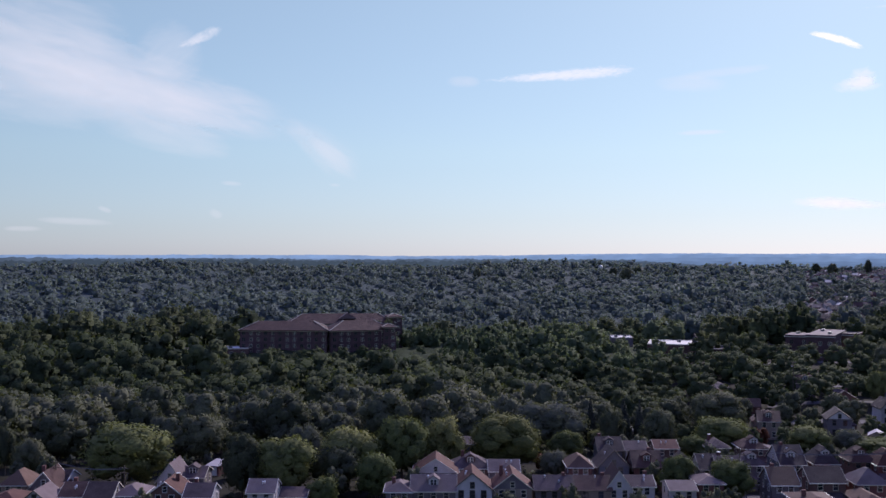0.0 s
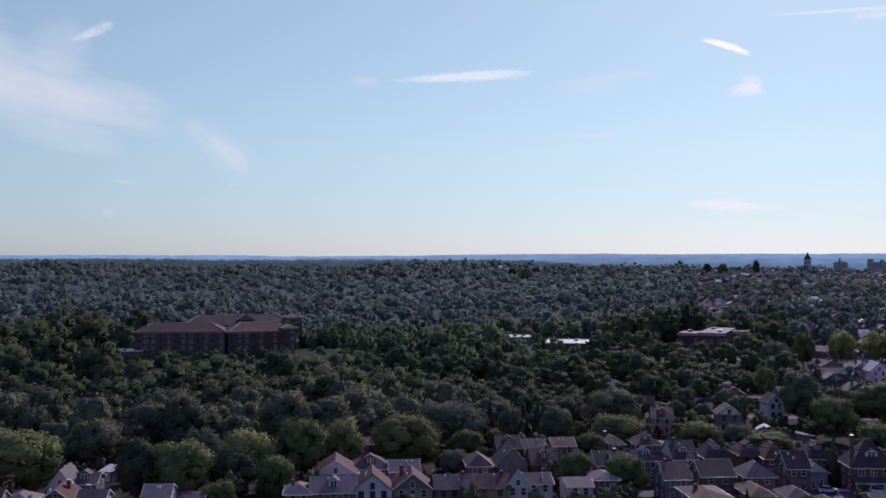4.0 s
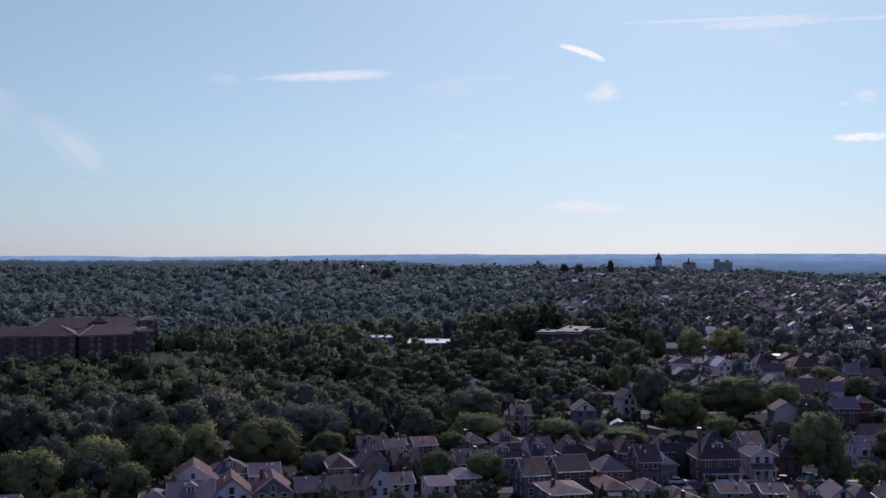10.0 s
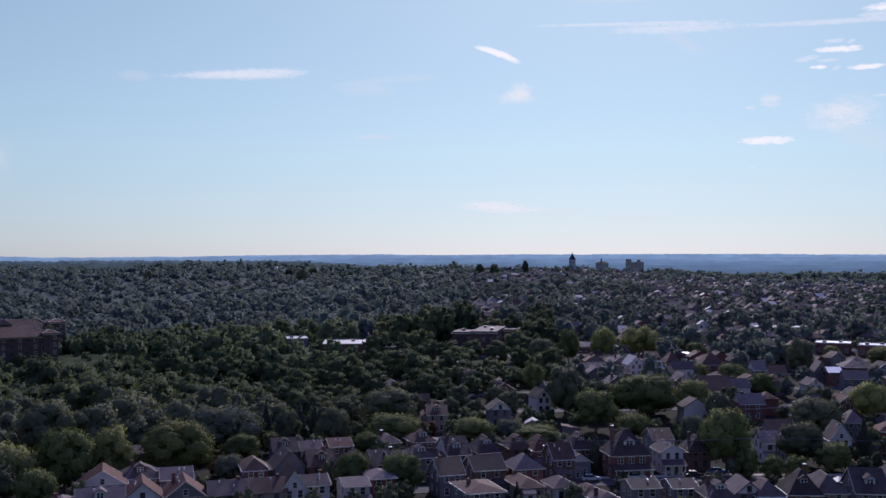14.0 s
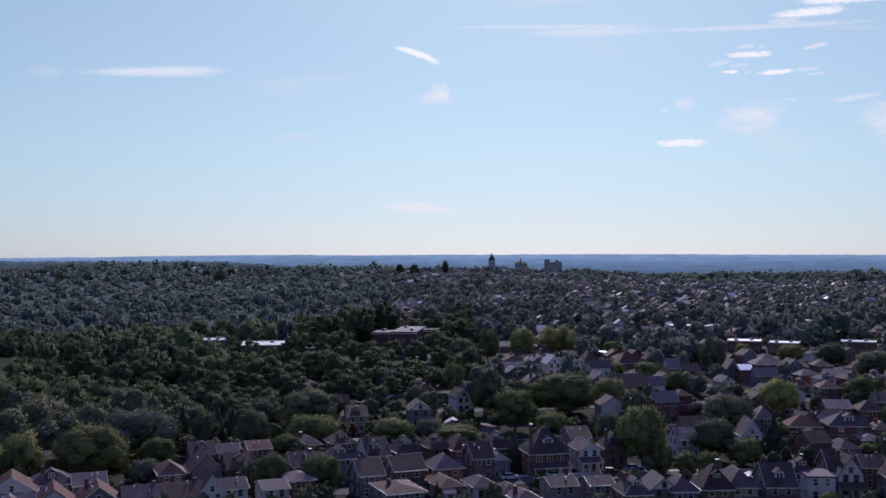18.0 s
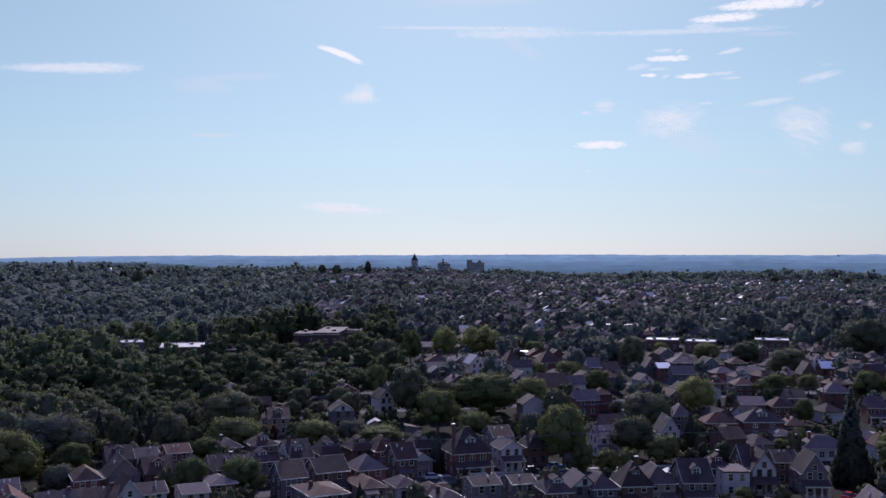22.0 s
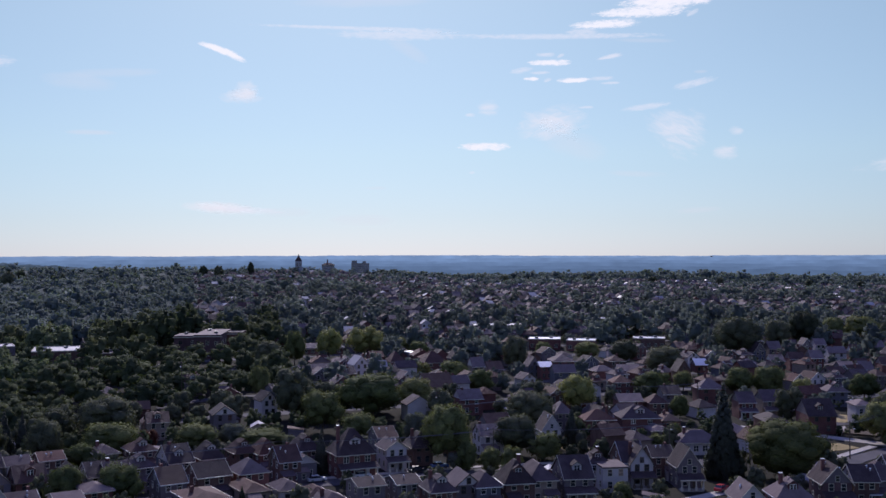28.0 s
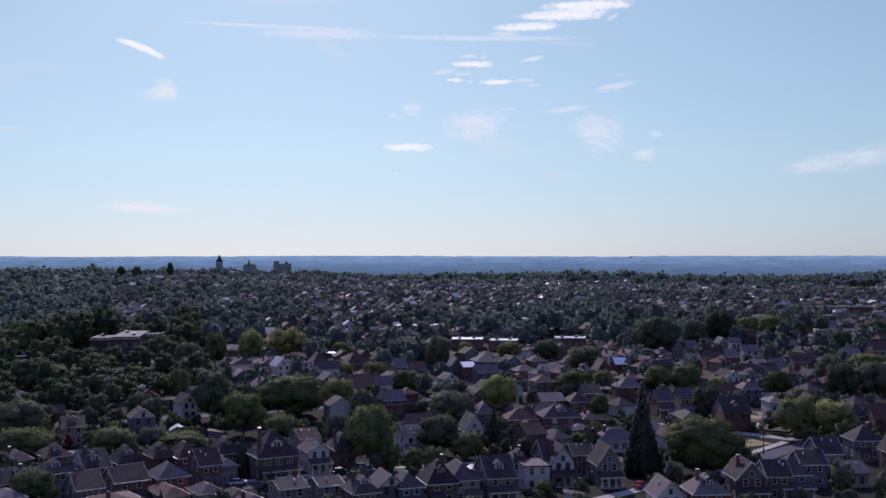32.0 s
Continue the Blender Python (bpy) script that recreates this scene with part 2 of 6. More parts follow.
def cloud_material(name, density, grain, ragged, edge, colour=(0.92, 0.92, 0.93)):
    """Thin vapour: soft-edged, streaky, seen against the sky. grain: noise per degree along and across."""
    m = bpy.data.materials.new(name)
    m.use_nodes = True
    nt = m.node_tree
    nt.nodes.remove(nt.nodes["Principled BSDF"])

    def node(kind, **settings):
        n = nt.nodes.new("ShaderNode" + kind)
        for key, value in settings.items():
            if key == "operation":
                n.operation = value
        return n

    uv, size, info = node("UVMap"), node("UVMap"), node("ObjectInfo")
    uv.uv_map, size.uv_map = "UVMap", "degrees"
    k = node("Math", operation="MULTIPLY")
    k.inputs[1].default_value = 90.0
    nt.links.new(info.outputs["Random"], k.inputs[0])
    place = node("VectorMath", operation="MULTIPLY_ADD")
    place.inputs[1].default_value = (grain[0], grain[1], 1)
    nt.links.new(size.outputs[0], place.inputs[0])
    nt.links.new(k.outputs[0], place.inputs[2])
    no = node("TexNoise")
    no.inputs["Scale"].default_value, no.inputs["Detail"].default_value, no.inputs["Roughness"].default_value, no.inputs["Distortion"].default_value = 1.0, 7.0, 0.62, 0.5
    nt.links.new(place.outputs[0], no.inputs["Vector"])
    split = node("SeparateXYZ")
    centre = node("VectorMath", operation="MULTIPLY_ADD")
    centre.inputs[1].default_value, centre.inputs[2].default_value = (2, 2, 0), (-1, -1, 0)
    nt.links.new(uv.outputs[0], centre.inputs[0])
    nt.links.new(centre.outputs[0], split.inputs[0])
    mag, cube, squ, tot, fall = node("Math", operation="ABSOLUTE"), node("Math", operation="POWER"), node("Math", operation="MULTIPLY"), node("Math", operation="ADD"), node("Math", operation="SUBTRACT")
    nt.links.new(split.outputs["X"], mag.inputs[0])
    nt.links.new(mag.outputs[0], cube.inputs[0])
    cube.inputs[1].default_value = 2.6
    nt.links.new(split.outputs["Y"], squ.inputs[0])
    nt.links.new(split.outputs["Y"], squ.inputs[1])
    nt.links.new(cube.outputs[0], tot.inputs[0])
    nt.links.new(squ.outputs[0], tot.inputs[1])
    fall.inputs[0].default_value = 1.0
    nt.links.new(tot.outputs[0], fall.inputs[1])
    shape = node("Math", operation="MULTIPLY_ADD")
    nt.links.new(no.outputs["Fac"], shape.inputs[0])
    shape.inputs[1].default_value = ragged
    nt.links.new(fall.outputs[0], shape.inputs[2])
    body = node("MapRange")
    body.interpolation_type = "SMOOTHSTEP"
    body.inputs["From Min"].default_value, body.inputs["From Max"].default_value = 0.5 * ragged + edge[0], 0.5 * ragged + edge[1]
    nt.links.new(shape.outputs[0], body.inputs["Value"])
    rim = node("MapRange")
    rim.interpolation_type = "SMOOTHSTEP"
    rim.inputs["From Min"].default_value, rim.inputs["From Max"].default_value = 0.0, 0.3
    nt.links.new(fall.outputs[0], rim.inputs["Value"])
    cut, thin = node("Math", operation="MULTIPLY"), node("Math", operation="MULTIPLY")
    nt.links.new(body.outputs[0], cut.inputs[0])
    nt.links.new(rim.outputs[0], cut.inputs[1])
    nt.links.new(cut.outputs[0], thin.inputs[0])
    thin.inputs[1].default_value = density
    # emission stands in for sunlight on the vapour
    em, tr, ms = node("Emission"), node("BsdfTransparent"), node("MixShader")
    em.inputs[0].default_value, em.inputs[1].default_value = (*colour, 1), 0.98
    nt.links.new(thin.outputs[0], ms.inputs[0])
    nt.links.new(tr.outputs[0], ms.inputs[1])
    nt.links.new(em.outputs[0], ms.inputs[2])
    nt.links.new(ms.outputs[0], nt.nodes["Material Output"].inputs[0])
    return m


# ---- mesh helpers ----
def empty(name, m):
    ob = new(name)
    ob.empty_display_size = 0.5
    ob.matrix_basis = m
    return ob


def mesh_of(name, verts, faces, mat, smooth=False):
    me = bpy.data.meshes.new(name)
    me.from_pydata([tuple(v) for v in verts], [], [tuple(f) for f in faces])
    me.materials.append(mat)
    if smooth:
        me.shade_smooth()
    return me


def part(name, me, parent, label="", at=None):
    ob = new(name, me)
    ob.parent = parent
    if at is not None:
        ob.matrix_basis = at
    if label:
        ob["label"] = label
    return ob


class Solid:
    """Collects boxes, prisms and turned shapes into one mesh."""

    def __init__(self):
        self.v, self.f = [], []

    def add(self, vs, fs):
        n = len(self.v)
        self.v += [tuple(v) for v in vs]
        self.f += [tuple(i + n for i in f) for f in fs]
        return self

    def box(self, x0, x1, y0, y1, z0, z1):
        return self.add([(x, y, z) for z in (z0, z1) for y in (y0, y1) for x in (x0, x1)],
                        [(0, 2, 3, 1), (4, 5, 7, 6), (0, 1, 5, 4), (2, 6, 7, 3), (0, 4, 6, 2), (1, 3, 7, 5)])

    def prism(self, outline, y0, y1, axis="y"):
        """An outline of (a, z) pairs, counter-clockwise seen from -y, drawn out along y (or along x)."""
        n = len(outline)
        vs = [(a, y0, z) for a, z in outline] + [(a, y1, z) for a, z in outline]
        fs = [tuple(range(n)), tuple(range(2 * n - 1, n - 1, -1))] + [(i, n + i, n + (i + 1) % n, (i + 1) % n) for i in range(n)]
        if axis == "x":
            vs = [(y, a, z) for a, y, z in vs]
            fs = [f[::-1] for f in fs]
        return self.add(vs, fs)

    def tube(self, p, q, r0, r1, n=8):
        p, q = Vector(p), Vector(q)
        m = (q - p).to_track_quat("Z", "Y").to_matrix()
        ring = [m @ Vector((math.cos(k * 2 * math.pi / n), math.sin(k * 2 * math.pi / n), 0)) for k in range(n)]
        vs = [p + c * r0 for c in ring] + [q + c * r1 for c in ring]
        return self.add(vs, [(k, (k + 1) % n, n + (k + 1) % n, n + k) for k in range(n)] + [tuple(range(n - 1, -1, -1)), tuple(range(n, 2 * n))])

    def mesh(self, name, mat, smooth=False):
        return mesh_of(name, self.v, self.f, mat, smooth)


# ---- the lie of the land ----
def blend(a, b, x):
    t = np.clip((x - a) / (b - a), 0, 1)
    return t * t * (3 - 2 * t)


def land(x, y):
    x, y = np.asarray(x, float), np.asarray(y, float)
    r, a = np.hypot(x, y), np.degrees(np.arctan2(x, y))
    town = np.interp(r, [0, 300, 500, 800, 1200, 1700, 2300, 3000, 6000], [0, 0, 3, 10, 19, 28, 16, 6, 6])
    crest = np.interp(a, [8, 16, 26, 34, 44, 90], [2, 0, -3, -10, -14, -14])
    town = town + crest * blend(800, 1600, r)
    woods = np.interp(r, [0, 270, 330, 390, 470, 560, 610, 680, 850, 1000, 1300, 1700, 2300, 3000, 6000], [0, 0, -5, -10, -5, 0, -1, -11, -22, -17, 4, 26, 14, 6, 6])
    z = town + (woods - town) * (1 - blend(9, 21, a))
    z = z + 3 * np.exp(-((x - 700) ** 2 + (y - 1440) ** 2) / (2 * 130 ** 2))
    z = z + 2.0 * np.sin(x / 210 + 1) * np.sin(y / 260) * blend(450, 900, r) + 3 * np.sin(a / 3.1) * blend(1000, 1700, r)
    return z


def ground_at(x, y):
    return float(land(x, y))


rings = np.concatenate([np.linspace(0.5, 300, 12), np.geomspace(320, 4980, 90)])
spokes = np.radians(np.arange(0, 360, 1.5))
gx, gy = np.outer(rings, np.sin(spokes)), np.outer(rings, np.cos(spokes))
gz = land(gx, gy)
nr, ns = gx.shape
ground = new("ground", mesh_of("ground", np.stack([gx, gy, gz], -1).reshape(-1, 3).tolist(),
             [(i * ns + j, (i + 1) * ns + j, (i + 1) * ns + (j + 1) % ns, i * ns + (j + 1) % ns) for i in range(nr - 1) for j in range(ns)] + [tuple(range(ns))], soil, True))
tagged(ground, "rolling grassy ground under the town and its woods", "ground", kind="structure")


# ---- far hills, closing the view all round ----
def ridge(name, radius, top, swing, seed, mat, label, rough=0.9, low_left=13.0, low_right=0.0):
    rnd = random.Random(seed)
    waves = [(rnd.uniform(2, 9) * k, rnd.uniform(0, 7), 1 / k ** 0.8) for k in (1, 2, 4, 9, 20)]
    az = [radians(d * 0.125) for d in range(2880)]
    crest = [top + swing * sum(w * math.sin(round(k) * a * 2 + p) for k, p, w in waves) / 2 + rnd.uniform(-1, 1) * rough + 1.1 * math.sin(a * 163 + 5 * math.sin(a * 31)) * math.sin(a * 17 + seed) - low_left * (1 - float(blend(-4, 13, (math.degrees(a) + 180) % 360 - 180))) - low_right * float(blend(8, 24, (math.degrees(a) + 180) % 360 - 180)) for a in az]
    rows = []
    for depth, lift in ((0, -60), (0, 0.0), (60, 1.0), (130, 0.9)):
        for a, h in zip(az, crest):
            z = -60 if lift < 0 else (h * 0.35 - 6) * (1 - lift) + h * lift
            rows.append((math.sin(a) * (radius + depth), math.cos(a) * (radius + depth), z))
    n = len(az)
    ob = new(name, mesh_of(name, rows, [(k * n + i, k * n + (i + 1) % n, (k + 1) * n + (i + 1) % n, (k + 1) * n + i) for k in range(3) for i in range(n)], mat, True))
    return tagged(ob, label, "hills", kind="structure")


# Hills glow by themselves; haze is put into colours that pale with distance.
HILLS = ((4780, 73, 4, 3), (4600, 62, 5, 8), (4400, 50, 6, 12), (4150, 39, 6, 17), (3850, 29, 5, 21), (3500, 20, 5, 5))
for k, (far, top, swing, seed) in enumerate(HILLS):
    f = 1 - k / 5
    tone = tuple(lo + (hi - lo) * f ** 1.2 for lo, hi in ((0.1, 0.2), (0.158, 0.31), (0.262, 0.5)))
    ridge("backdrop_hills", far, top, swing, seed, glow_material("haze_glow", tone, 1.0, 0.14), ("pale blue" if k < 2 else "hazy blue" if k < 4 else "dark blue") + " wooded hills in the distance")


# These plateaus glow too, with haze in their blue-green tones.
ridge("backdrop_hills", 3150, 48, 3, 14, glow_material("haze_glow_green", (0.075, 0.107, 0.152), 1.0, 0.2), "hazy blue-green wooded plateau in the distance", 2.0, 0.0, 60.0)
ridge("backdrop_hills", 2620, 43, 3, 27, glow_material("haze_glow_dim", (0.048, 0.07, 0.094), 1.0, 0.25), "dark blue-green wooded plateau in the distance", 2.6, 0.0, 60.0)


# ---- clouds ----
CLOUDS = {
    "crisp": cloud_material("bright_streak_cloud", 0.97, (2.4, 7.5), 1.9, (0.1, 1.0), (0.98, 0.97, 0.97)),
    "streak": cloud_material("streaky_cloud", 0.55, (2.2, 8.0), 1.9, (0.1, 1.2), (0.86, 0.87, 0.9)),
    "veil": cloud_material("cloud_veil", 0.5, (0.3, 1.3), 1.4, (0.0, 1.25), (0.73, 0.74, 0.78)),
    "haze": cloud_material("faint_cloud_veil", 0.26, (0.35, 1.4), 1.6, (0.0, 1.3), (0.78, 0.78, 0.8)),
    "puff": cloud_material("small_cloud", 0.55, (2.0, 3.4), 1.7, (0.1, 1.4), (0.9, 0.88, 0.88)),
    "feather": cloud_material("feathery_cloud", 0.75, (1.0, 3.2), 1.9, (0.25, 1.55), (0.86, 0.86, 0.88)),
}
SORTS = {"crisp": "bright white streak of cloud in a blue sky", "streak": "thin white streak of cloud in a blue sky", "veil": "broad thin veil of high cloud",
         "haze": "faint veil of high cloud", "puff": "small soft white cloud in a blue sky", "feather": "feathery wisp of high cloud"}


def cloud(az, el, wide, high, tilt, sort, left=1.0, right=1.0, bend=0.0):
    """A thin sheet of vapour far off: its middle, its spread and its tilt in degrees; left and right: how high its ends are."""
    vs, fs, uvs, deg = [], [], [], []
    nx, ny, c, s = 18, 6, math.cos(radians(tilt)), math.sin(radians(tilt))
    for j in range(ny + 1):
        for i in range(nx + 1):
            u, v = i / nx - 0.5, j / ny - 0.5
            du, dv = u * wide, v * high * (left + (right - left) * i / nx) + bend * (0.25 - u * u)
            a, e = radians(az + du * c + dv * s), radians(el - du * s + dv * c)
            rad = 4650 + 30 * math.sin(9 * u) + 20 * v
            vs.append((rad * math.sin(a) * math.cos(e), rad * math.cos(a) * math.cos(e), EYE + rad * math.sin(e)))
            uvs.append((i / nx, j / ny))
            deg.append((du, dv))
    for j in range(ny):
        for i in range(nx):
            k = j * (nx + 1) + i
            fs.append((k, k + 1, k + nx + 2, k + nx + 1))
    me = mesh_of("cloud", vs, fs, CLOUDS[sort], True)
    for name, values in (("UVMap", uvs), ("degrees", deg)):
        lay = me.uv_layers.new(name=name)
        for loop in me.loops:
            lay.data[loop.index].uv = values[loop.vertex_index]
    ob = new("backdrop_cloud", me)
    ob.visible_shadow = False
    return tagged(ob, SORTS[sort], "cloud", "clouds in the sky", "structure")


# ---- trees ----
def cube_sphere(n):
    """The quads of a unit sphere, n x n on each side of a cube."""
    quads = []
    for axis in range(3):
        for sign in (-1, 1):
            for i in range(n):
                for j in range(n):
                    corners = [(-1 + 2 * (i + a) / n, -1 + 2 * (j + b) / n) for a, b in ((0, 0), (1, 0), (1, 1), (0, 1))]
                    q = []
                    for u, v in corners if sign > 0 else corners[::-1]:
                        p = [0.0, 0.0, 0.0]
                        p[axis], p[(axis + 1) % 3], p[(axis + 2) % 3] = sign, u, v
                        q.append(Vector(p).normalized())
                    quads.append(q)
    return np.array(quads)


SPHERES = {n: cube_sphere(n) for n in (1, 2, 3)}


def bough_mass(rnd, lobes, fine, top_only, own):
    """The dense inside of a crown: an uneven lump for each lobe, its normals rounded."""
    lob = np.array(lobes)
    middle = lob[:, :3].mean(0)
    quads, ways = [], []
    for x, y, z, r in lob:
        d = SPHERES[fine]
        if top_only:
            d = d[d[:, :, 2].mean(1) > -0.55]
        k = rnd.uniform(0, 6.28, 3)
        lump = (0.95 if fine == 1 else 0.76 if fine == 2 else 0.68) + 0.1 * np.sin(4.1 * d[..., 0] + k[0]) * np.sin(3.7 * d[..., 1] + k[1]) + 0.07 * np.sin(7.3 * d[..., 2] + 5.1 * d[..., 0] + k[2])
        q = d * lump[..., None] * r + np.array((x, y, z))
        out = q - middle
        out /= np.linalg.norm(out, axis=2)[..., None] + 1e-6
        f = own * d + (1 - own) * out
        quads.append(q)
        ways.append(f / np.linalg.norm(f, axis=2)[..., None])
    return np.concatenate(quads), np.concatenate(ways)


def leaf_quads(rnd, lobes, count, size, top_only=False, fine=2, own=0.48, rise=0.0):
    """Small leafy patches over a crown made of lobes (x, y, z, radius): an array of quads, and the way that each corner faces."""
    lob = np.array(lobes)
    share = lob[:, 3] ** 2
    pick = rnd.choice(len(lob), count, p=share / share.sum())
    d = rnd.normal(size=(count, 3))
    d[:, 2] = np.abs(d[:, 2]) * 1.1 - 0.25 if top_only else d[:, 2] + 0.15
    d /= np.linalg.norm(d, axis=1)[:, None]
    rad = lob[pick, 3] * rnd.uniform(0.74, 1.14, count)
    c = lob[pick, :3] + d * rad[:, None]
    n = d + rnd.normal(scale=0.42, size=(count, 3))
    n /= np.linalg.norm(n, axis=1)[:, None]
    u = np.cross(n, rnd.normal(size=(count, 3)))
    u /= np.linalg.norm(u, axis=1)[:, None]
    v = np.cross(n, u)
    s = (size * rnd.uniform(0.55, 1.35, count))[:, None]
    k = rnd.uniform(0.55, 1.0, count)[:, None]
    bow = n * s * 0.22
    quads = np.stack([c - u * s, c - v * s * k + bow, c + u * s * 0.9, c + v * s * k - bow * 0.5], 1)
    out = c - lob[:, :3].mean(0)
    out /= np.linalg.norm(out, axis=1)[:, None] + 1e-6
    face = own * d + (1 - own) * out + rnd.normal(scale=0.09, size=(count, 3))
    face = (1 - rise) * face + np.array((0, 0, rise))
    face = np.repeat((face / np.linalg.norm(face, axis=1)[:, None])[:, None, :], 4, axis=1)
    mass, ways = bough_mass(rnd, lobes, fine, top_only, own)
    ways = (1 - rise) * ways + np.array((0, 0, rise))
    ways = ways / np.linalg.norm(ways, axis=2)[..., None]
    return np.concatenate([mass, quads]), np.concatenate([ways, face])


def crown_lobes(rnd, wide, high, n, base=0.0):
    """Lobes that fill a rounded, uneven crown: wide x wide x high, from height base."""
    out = []
    for i in range(n):
        a, h = i * 2.4 + rnd.uniform(-0.4, 0.4), (i + 0.5) / n
        reach = math.sin(math.pi * (0.16 + 0.72 * h)) ** 0.8 * rnd.uniform(0.55, 1.0)
        r = wide * rnd.uniform(0.12, 0.21)
        out.append((math.cos(a) * reach * (wide / 2 - r * 0.7), math.sin(a) * reach * (wide / 2 - r * 0.7), base + r * 0.7 + (high - 1.5 * r) * h, r))
    out.append((0, 0, base + high * 0.5, min(wide, high) * 0.3))
    return out


def quads_mesh(name, leaves, mat, tints=None):
    quads, face = leaves
    n = len(quads)
    me = bpy.data.meshes.new(name)
    me.vertices.add(4 * n)
    me.vertices.foreach_set("co", np.ascontiguousarray(quads, np.float32).reshape(-1))
    me.loops.add(4 * n)
    me.loops.foreach_set("vertex_index", np.arange(4 * n, dtype=np.int32))
    me.polygons.add(n)
    me.polygons.foreach_set("loop_start", np.arange(0, 4 * n, 4, dtype=np.int32))
    me.materials.append(mat)
    if tints is not None:
        at = me.attributes.new("tree_tint", "FLOAT", "FACE")
        at.data.foreach_set("value", np.ascontiguousarray(tints, np.float32))
    me.update()
    soft = me.attributes.new("custom_normal", "FLOAT_VECTOR", "POINT")
    soft.data.foreach_set("vector", np.ascontiguousarray(face, np.float32).reshape(-1))
    me.update()
    return me


def trunk_mesh(rnd, high, crown_base, thick, reach):
    s = Solid()
    lean = (rnd.uniform(-0.3, 0.3), rnd.uniform(-0.3, 0.3))
    fork = (lean[0], lean[1], crown_base)
    s.tube((0, 0, -0.8), (0, 0, 0.5), thick * 1.5, thick * 1.05).tube((0, 0, 0.5), fork, thick * 1.05, thick * 0.75)
    for i in range(6):
        a = i * 1.1 + rnd.uniform(-0.3, 0.3)
        q = (fork[0] + math.cos(a) * reach * rnd.uniform(0.5, 0.8), fork[1] + math.sin(a) * reach * rnd.uniform(0.5, 0.8), crown_base + (high - crown_base) * rnd.uniform(0.35, 0.75))
        s.tube(fork, q, thick * 0.42, thick * 0.12, 6)
    s.tube(fork, (0, 0, high * 0.85), thick * 0.6, thick * 0.1, 6)
    return s.mesh("trunk", bark)


def broadleaf(seed, wide, high, base, count, size, mat, lobes=22, stem=True, fine=3):
    """A broad-leaved tree template: an empty with trunk and crown, its foot at the origin."""
    rnd = np.random.default_rng(seed)
    tree = empty("tree", Matrix())
    if stem:
        part("trunk", trunk_mesh(rnd, high, base + 0.12 * (high - base), 0.022 * high, wide * 0.42), tree, "grey-brown bark")
    part("crown", quads_mesh("crown", leaf_quads(rnd, crown_lobes(rnd, wide, high - base, lobes, base), count, size, False, fine), mat), tree)
    return tree


def conifer(seed, wide, high, count, size, mat):
    rnd = np.random.default_rng(seed)
    tree = empty("conifer", Matrix())
    part("trunk", Solid().tube((0, 0, -0.8), (0, 0, high * 0.95), 0.02 * high, 0.02).mesh("trunk", bark), tree)
    lobes = []
    for i in range(26):
        h = (i + 0.5) / 26
        reach = wide / 2 * (1 - h) ** 0.85
        for k in range(5):
            a = i * 1.9 + k * 1.257 + rnd.uniform(-0.2, 0.2)
            lobes.append((math.cos(a) * reach * 0.66, math.sin(a) * reach * 0.66, high * (0.06 + 0.92 * h) - reach * 0.12, max(0.22, reach * 0.38)))
            if k in (1, 3):
                lobes[-1] = (*[v * rnd.uniform(1.0, 1.35) for v in lobes[-1][:2]], *lobes[-1][2:])
    part("crown", quads_mesh("crown", leaf_quads(rnd, lobes, count, size, False, 1), mat), tree, "dense dark needles")
    return tree


def plant(template, x, y, scale=1.0, turn=0.0, tall=1.0, label="", category="tree", group="trees among the houses", sink=0.0):
    t = copy_thing(template, pose(x, y, ground_at(x, y) - sink, 0, 0, turn))
    t.scale = (scale, scale, scale * tall)
    return tagged(t, label, category, group)


TEMPLATES = {
    "round": [broadleaf(11, 12, 13, 2.2, 6200, 0.22, leaf, 24), broadleaf(12, 12, 13, 2.5, 6200, 0.22, leaf, 28), broadleaf(13, 12, 13, 2.0, 6200, 0.22, leaf, 20)],
    "dark": [broadleaf(14, 12, 13, 2.0, 6200, 0.22, leaf_dark, 22), broadleaf(15, 12, 13, 2.4, 6200, 0.22, leaf_dark, 26)],
    "great": [broadleaf(16, 12, 13, 1.4, 11000, 0.15, leaf_great, 40)],
    "yellow": [broadleaf(21, 12, 13, 3.4, 4600, 0.23, leaf_yellow, 17), broadleaf(22, 12, 13, 3.0, 4600, 0.23, leaf_yellow, 15)],
    "silver": [broadleaf(31, 12, 11, 2.0, 6200, 0.22, leaf_grey, 28)],
    "red": [broadleaf(41, 12, 11, 1.0, 1800, 0.32, leaf_red, 14)],
    "bush": [broadleaf(51, 12, 11, 0.3, 2000, 0.34, leaf, 16)],
    "fir": [conifer(61, 7, 16, 4200, 0.33, needle), conifer(62, 7.5, 16, 4200, 0.33, needle)],
    "cone": [conifer(63, 7, 8, 1800, 0.28, leaf_dark)],
}
TREE_WORDS = {
    "round": ("broad green deciduous tree standing between houses", "tree"), "yellow": ("tree with yellowing green leaves beside the houses", "tree"),
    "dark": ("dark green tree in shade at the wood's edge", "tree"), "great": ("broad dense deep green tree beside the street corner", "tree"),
    "silver": ("wide tree with dull silver-green leaves at the wood's edge", "tree"), "red": ("small tree with reddish brown leaves in a back yard", "tree"),
    "bush": ("dense rounded green bush in a back yard", "bush"), "fir": ("tall dark green conifer standing among the houses", "conifer"), "cone": ("clipped conical evergreen shrub beside a house", "shrub"),
}


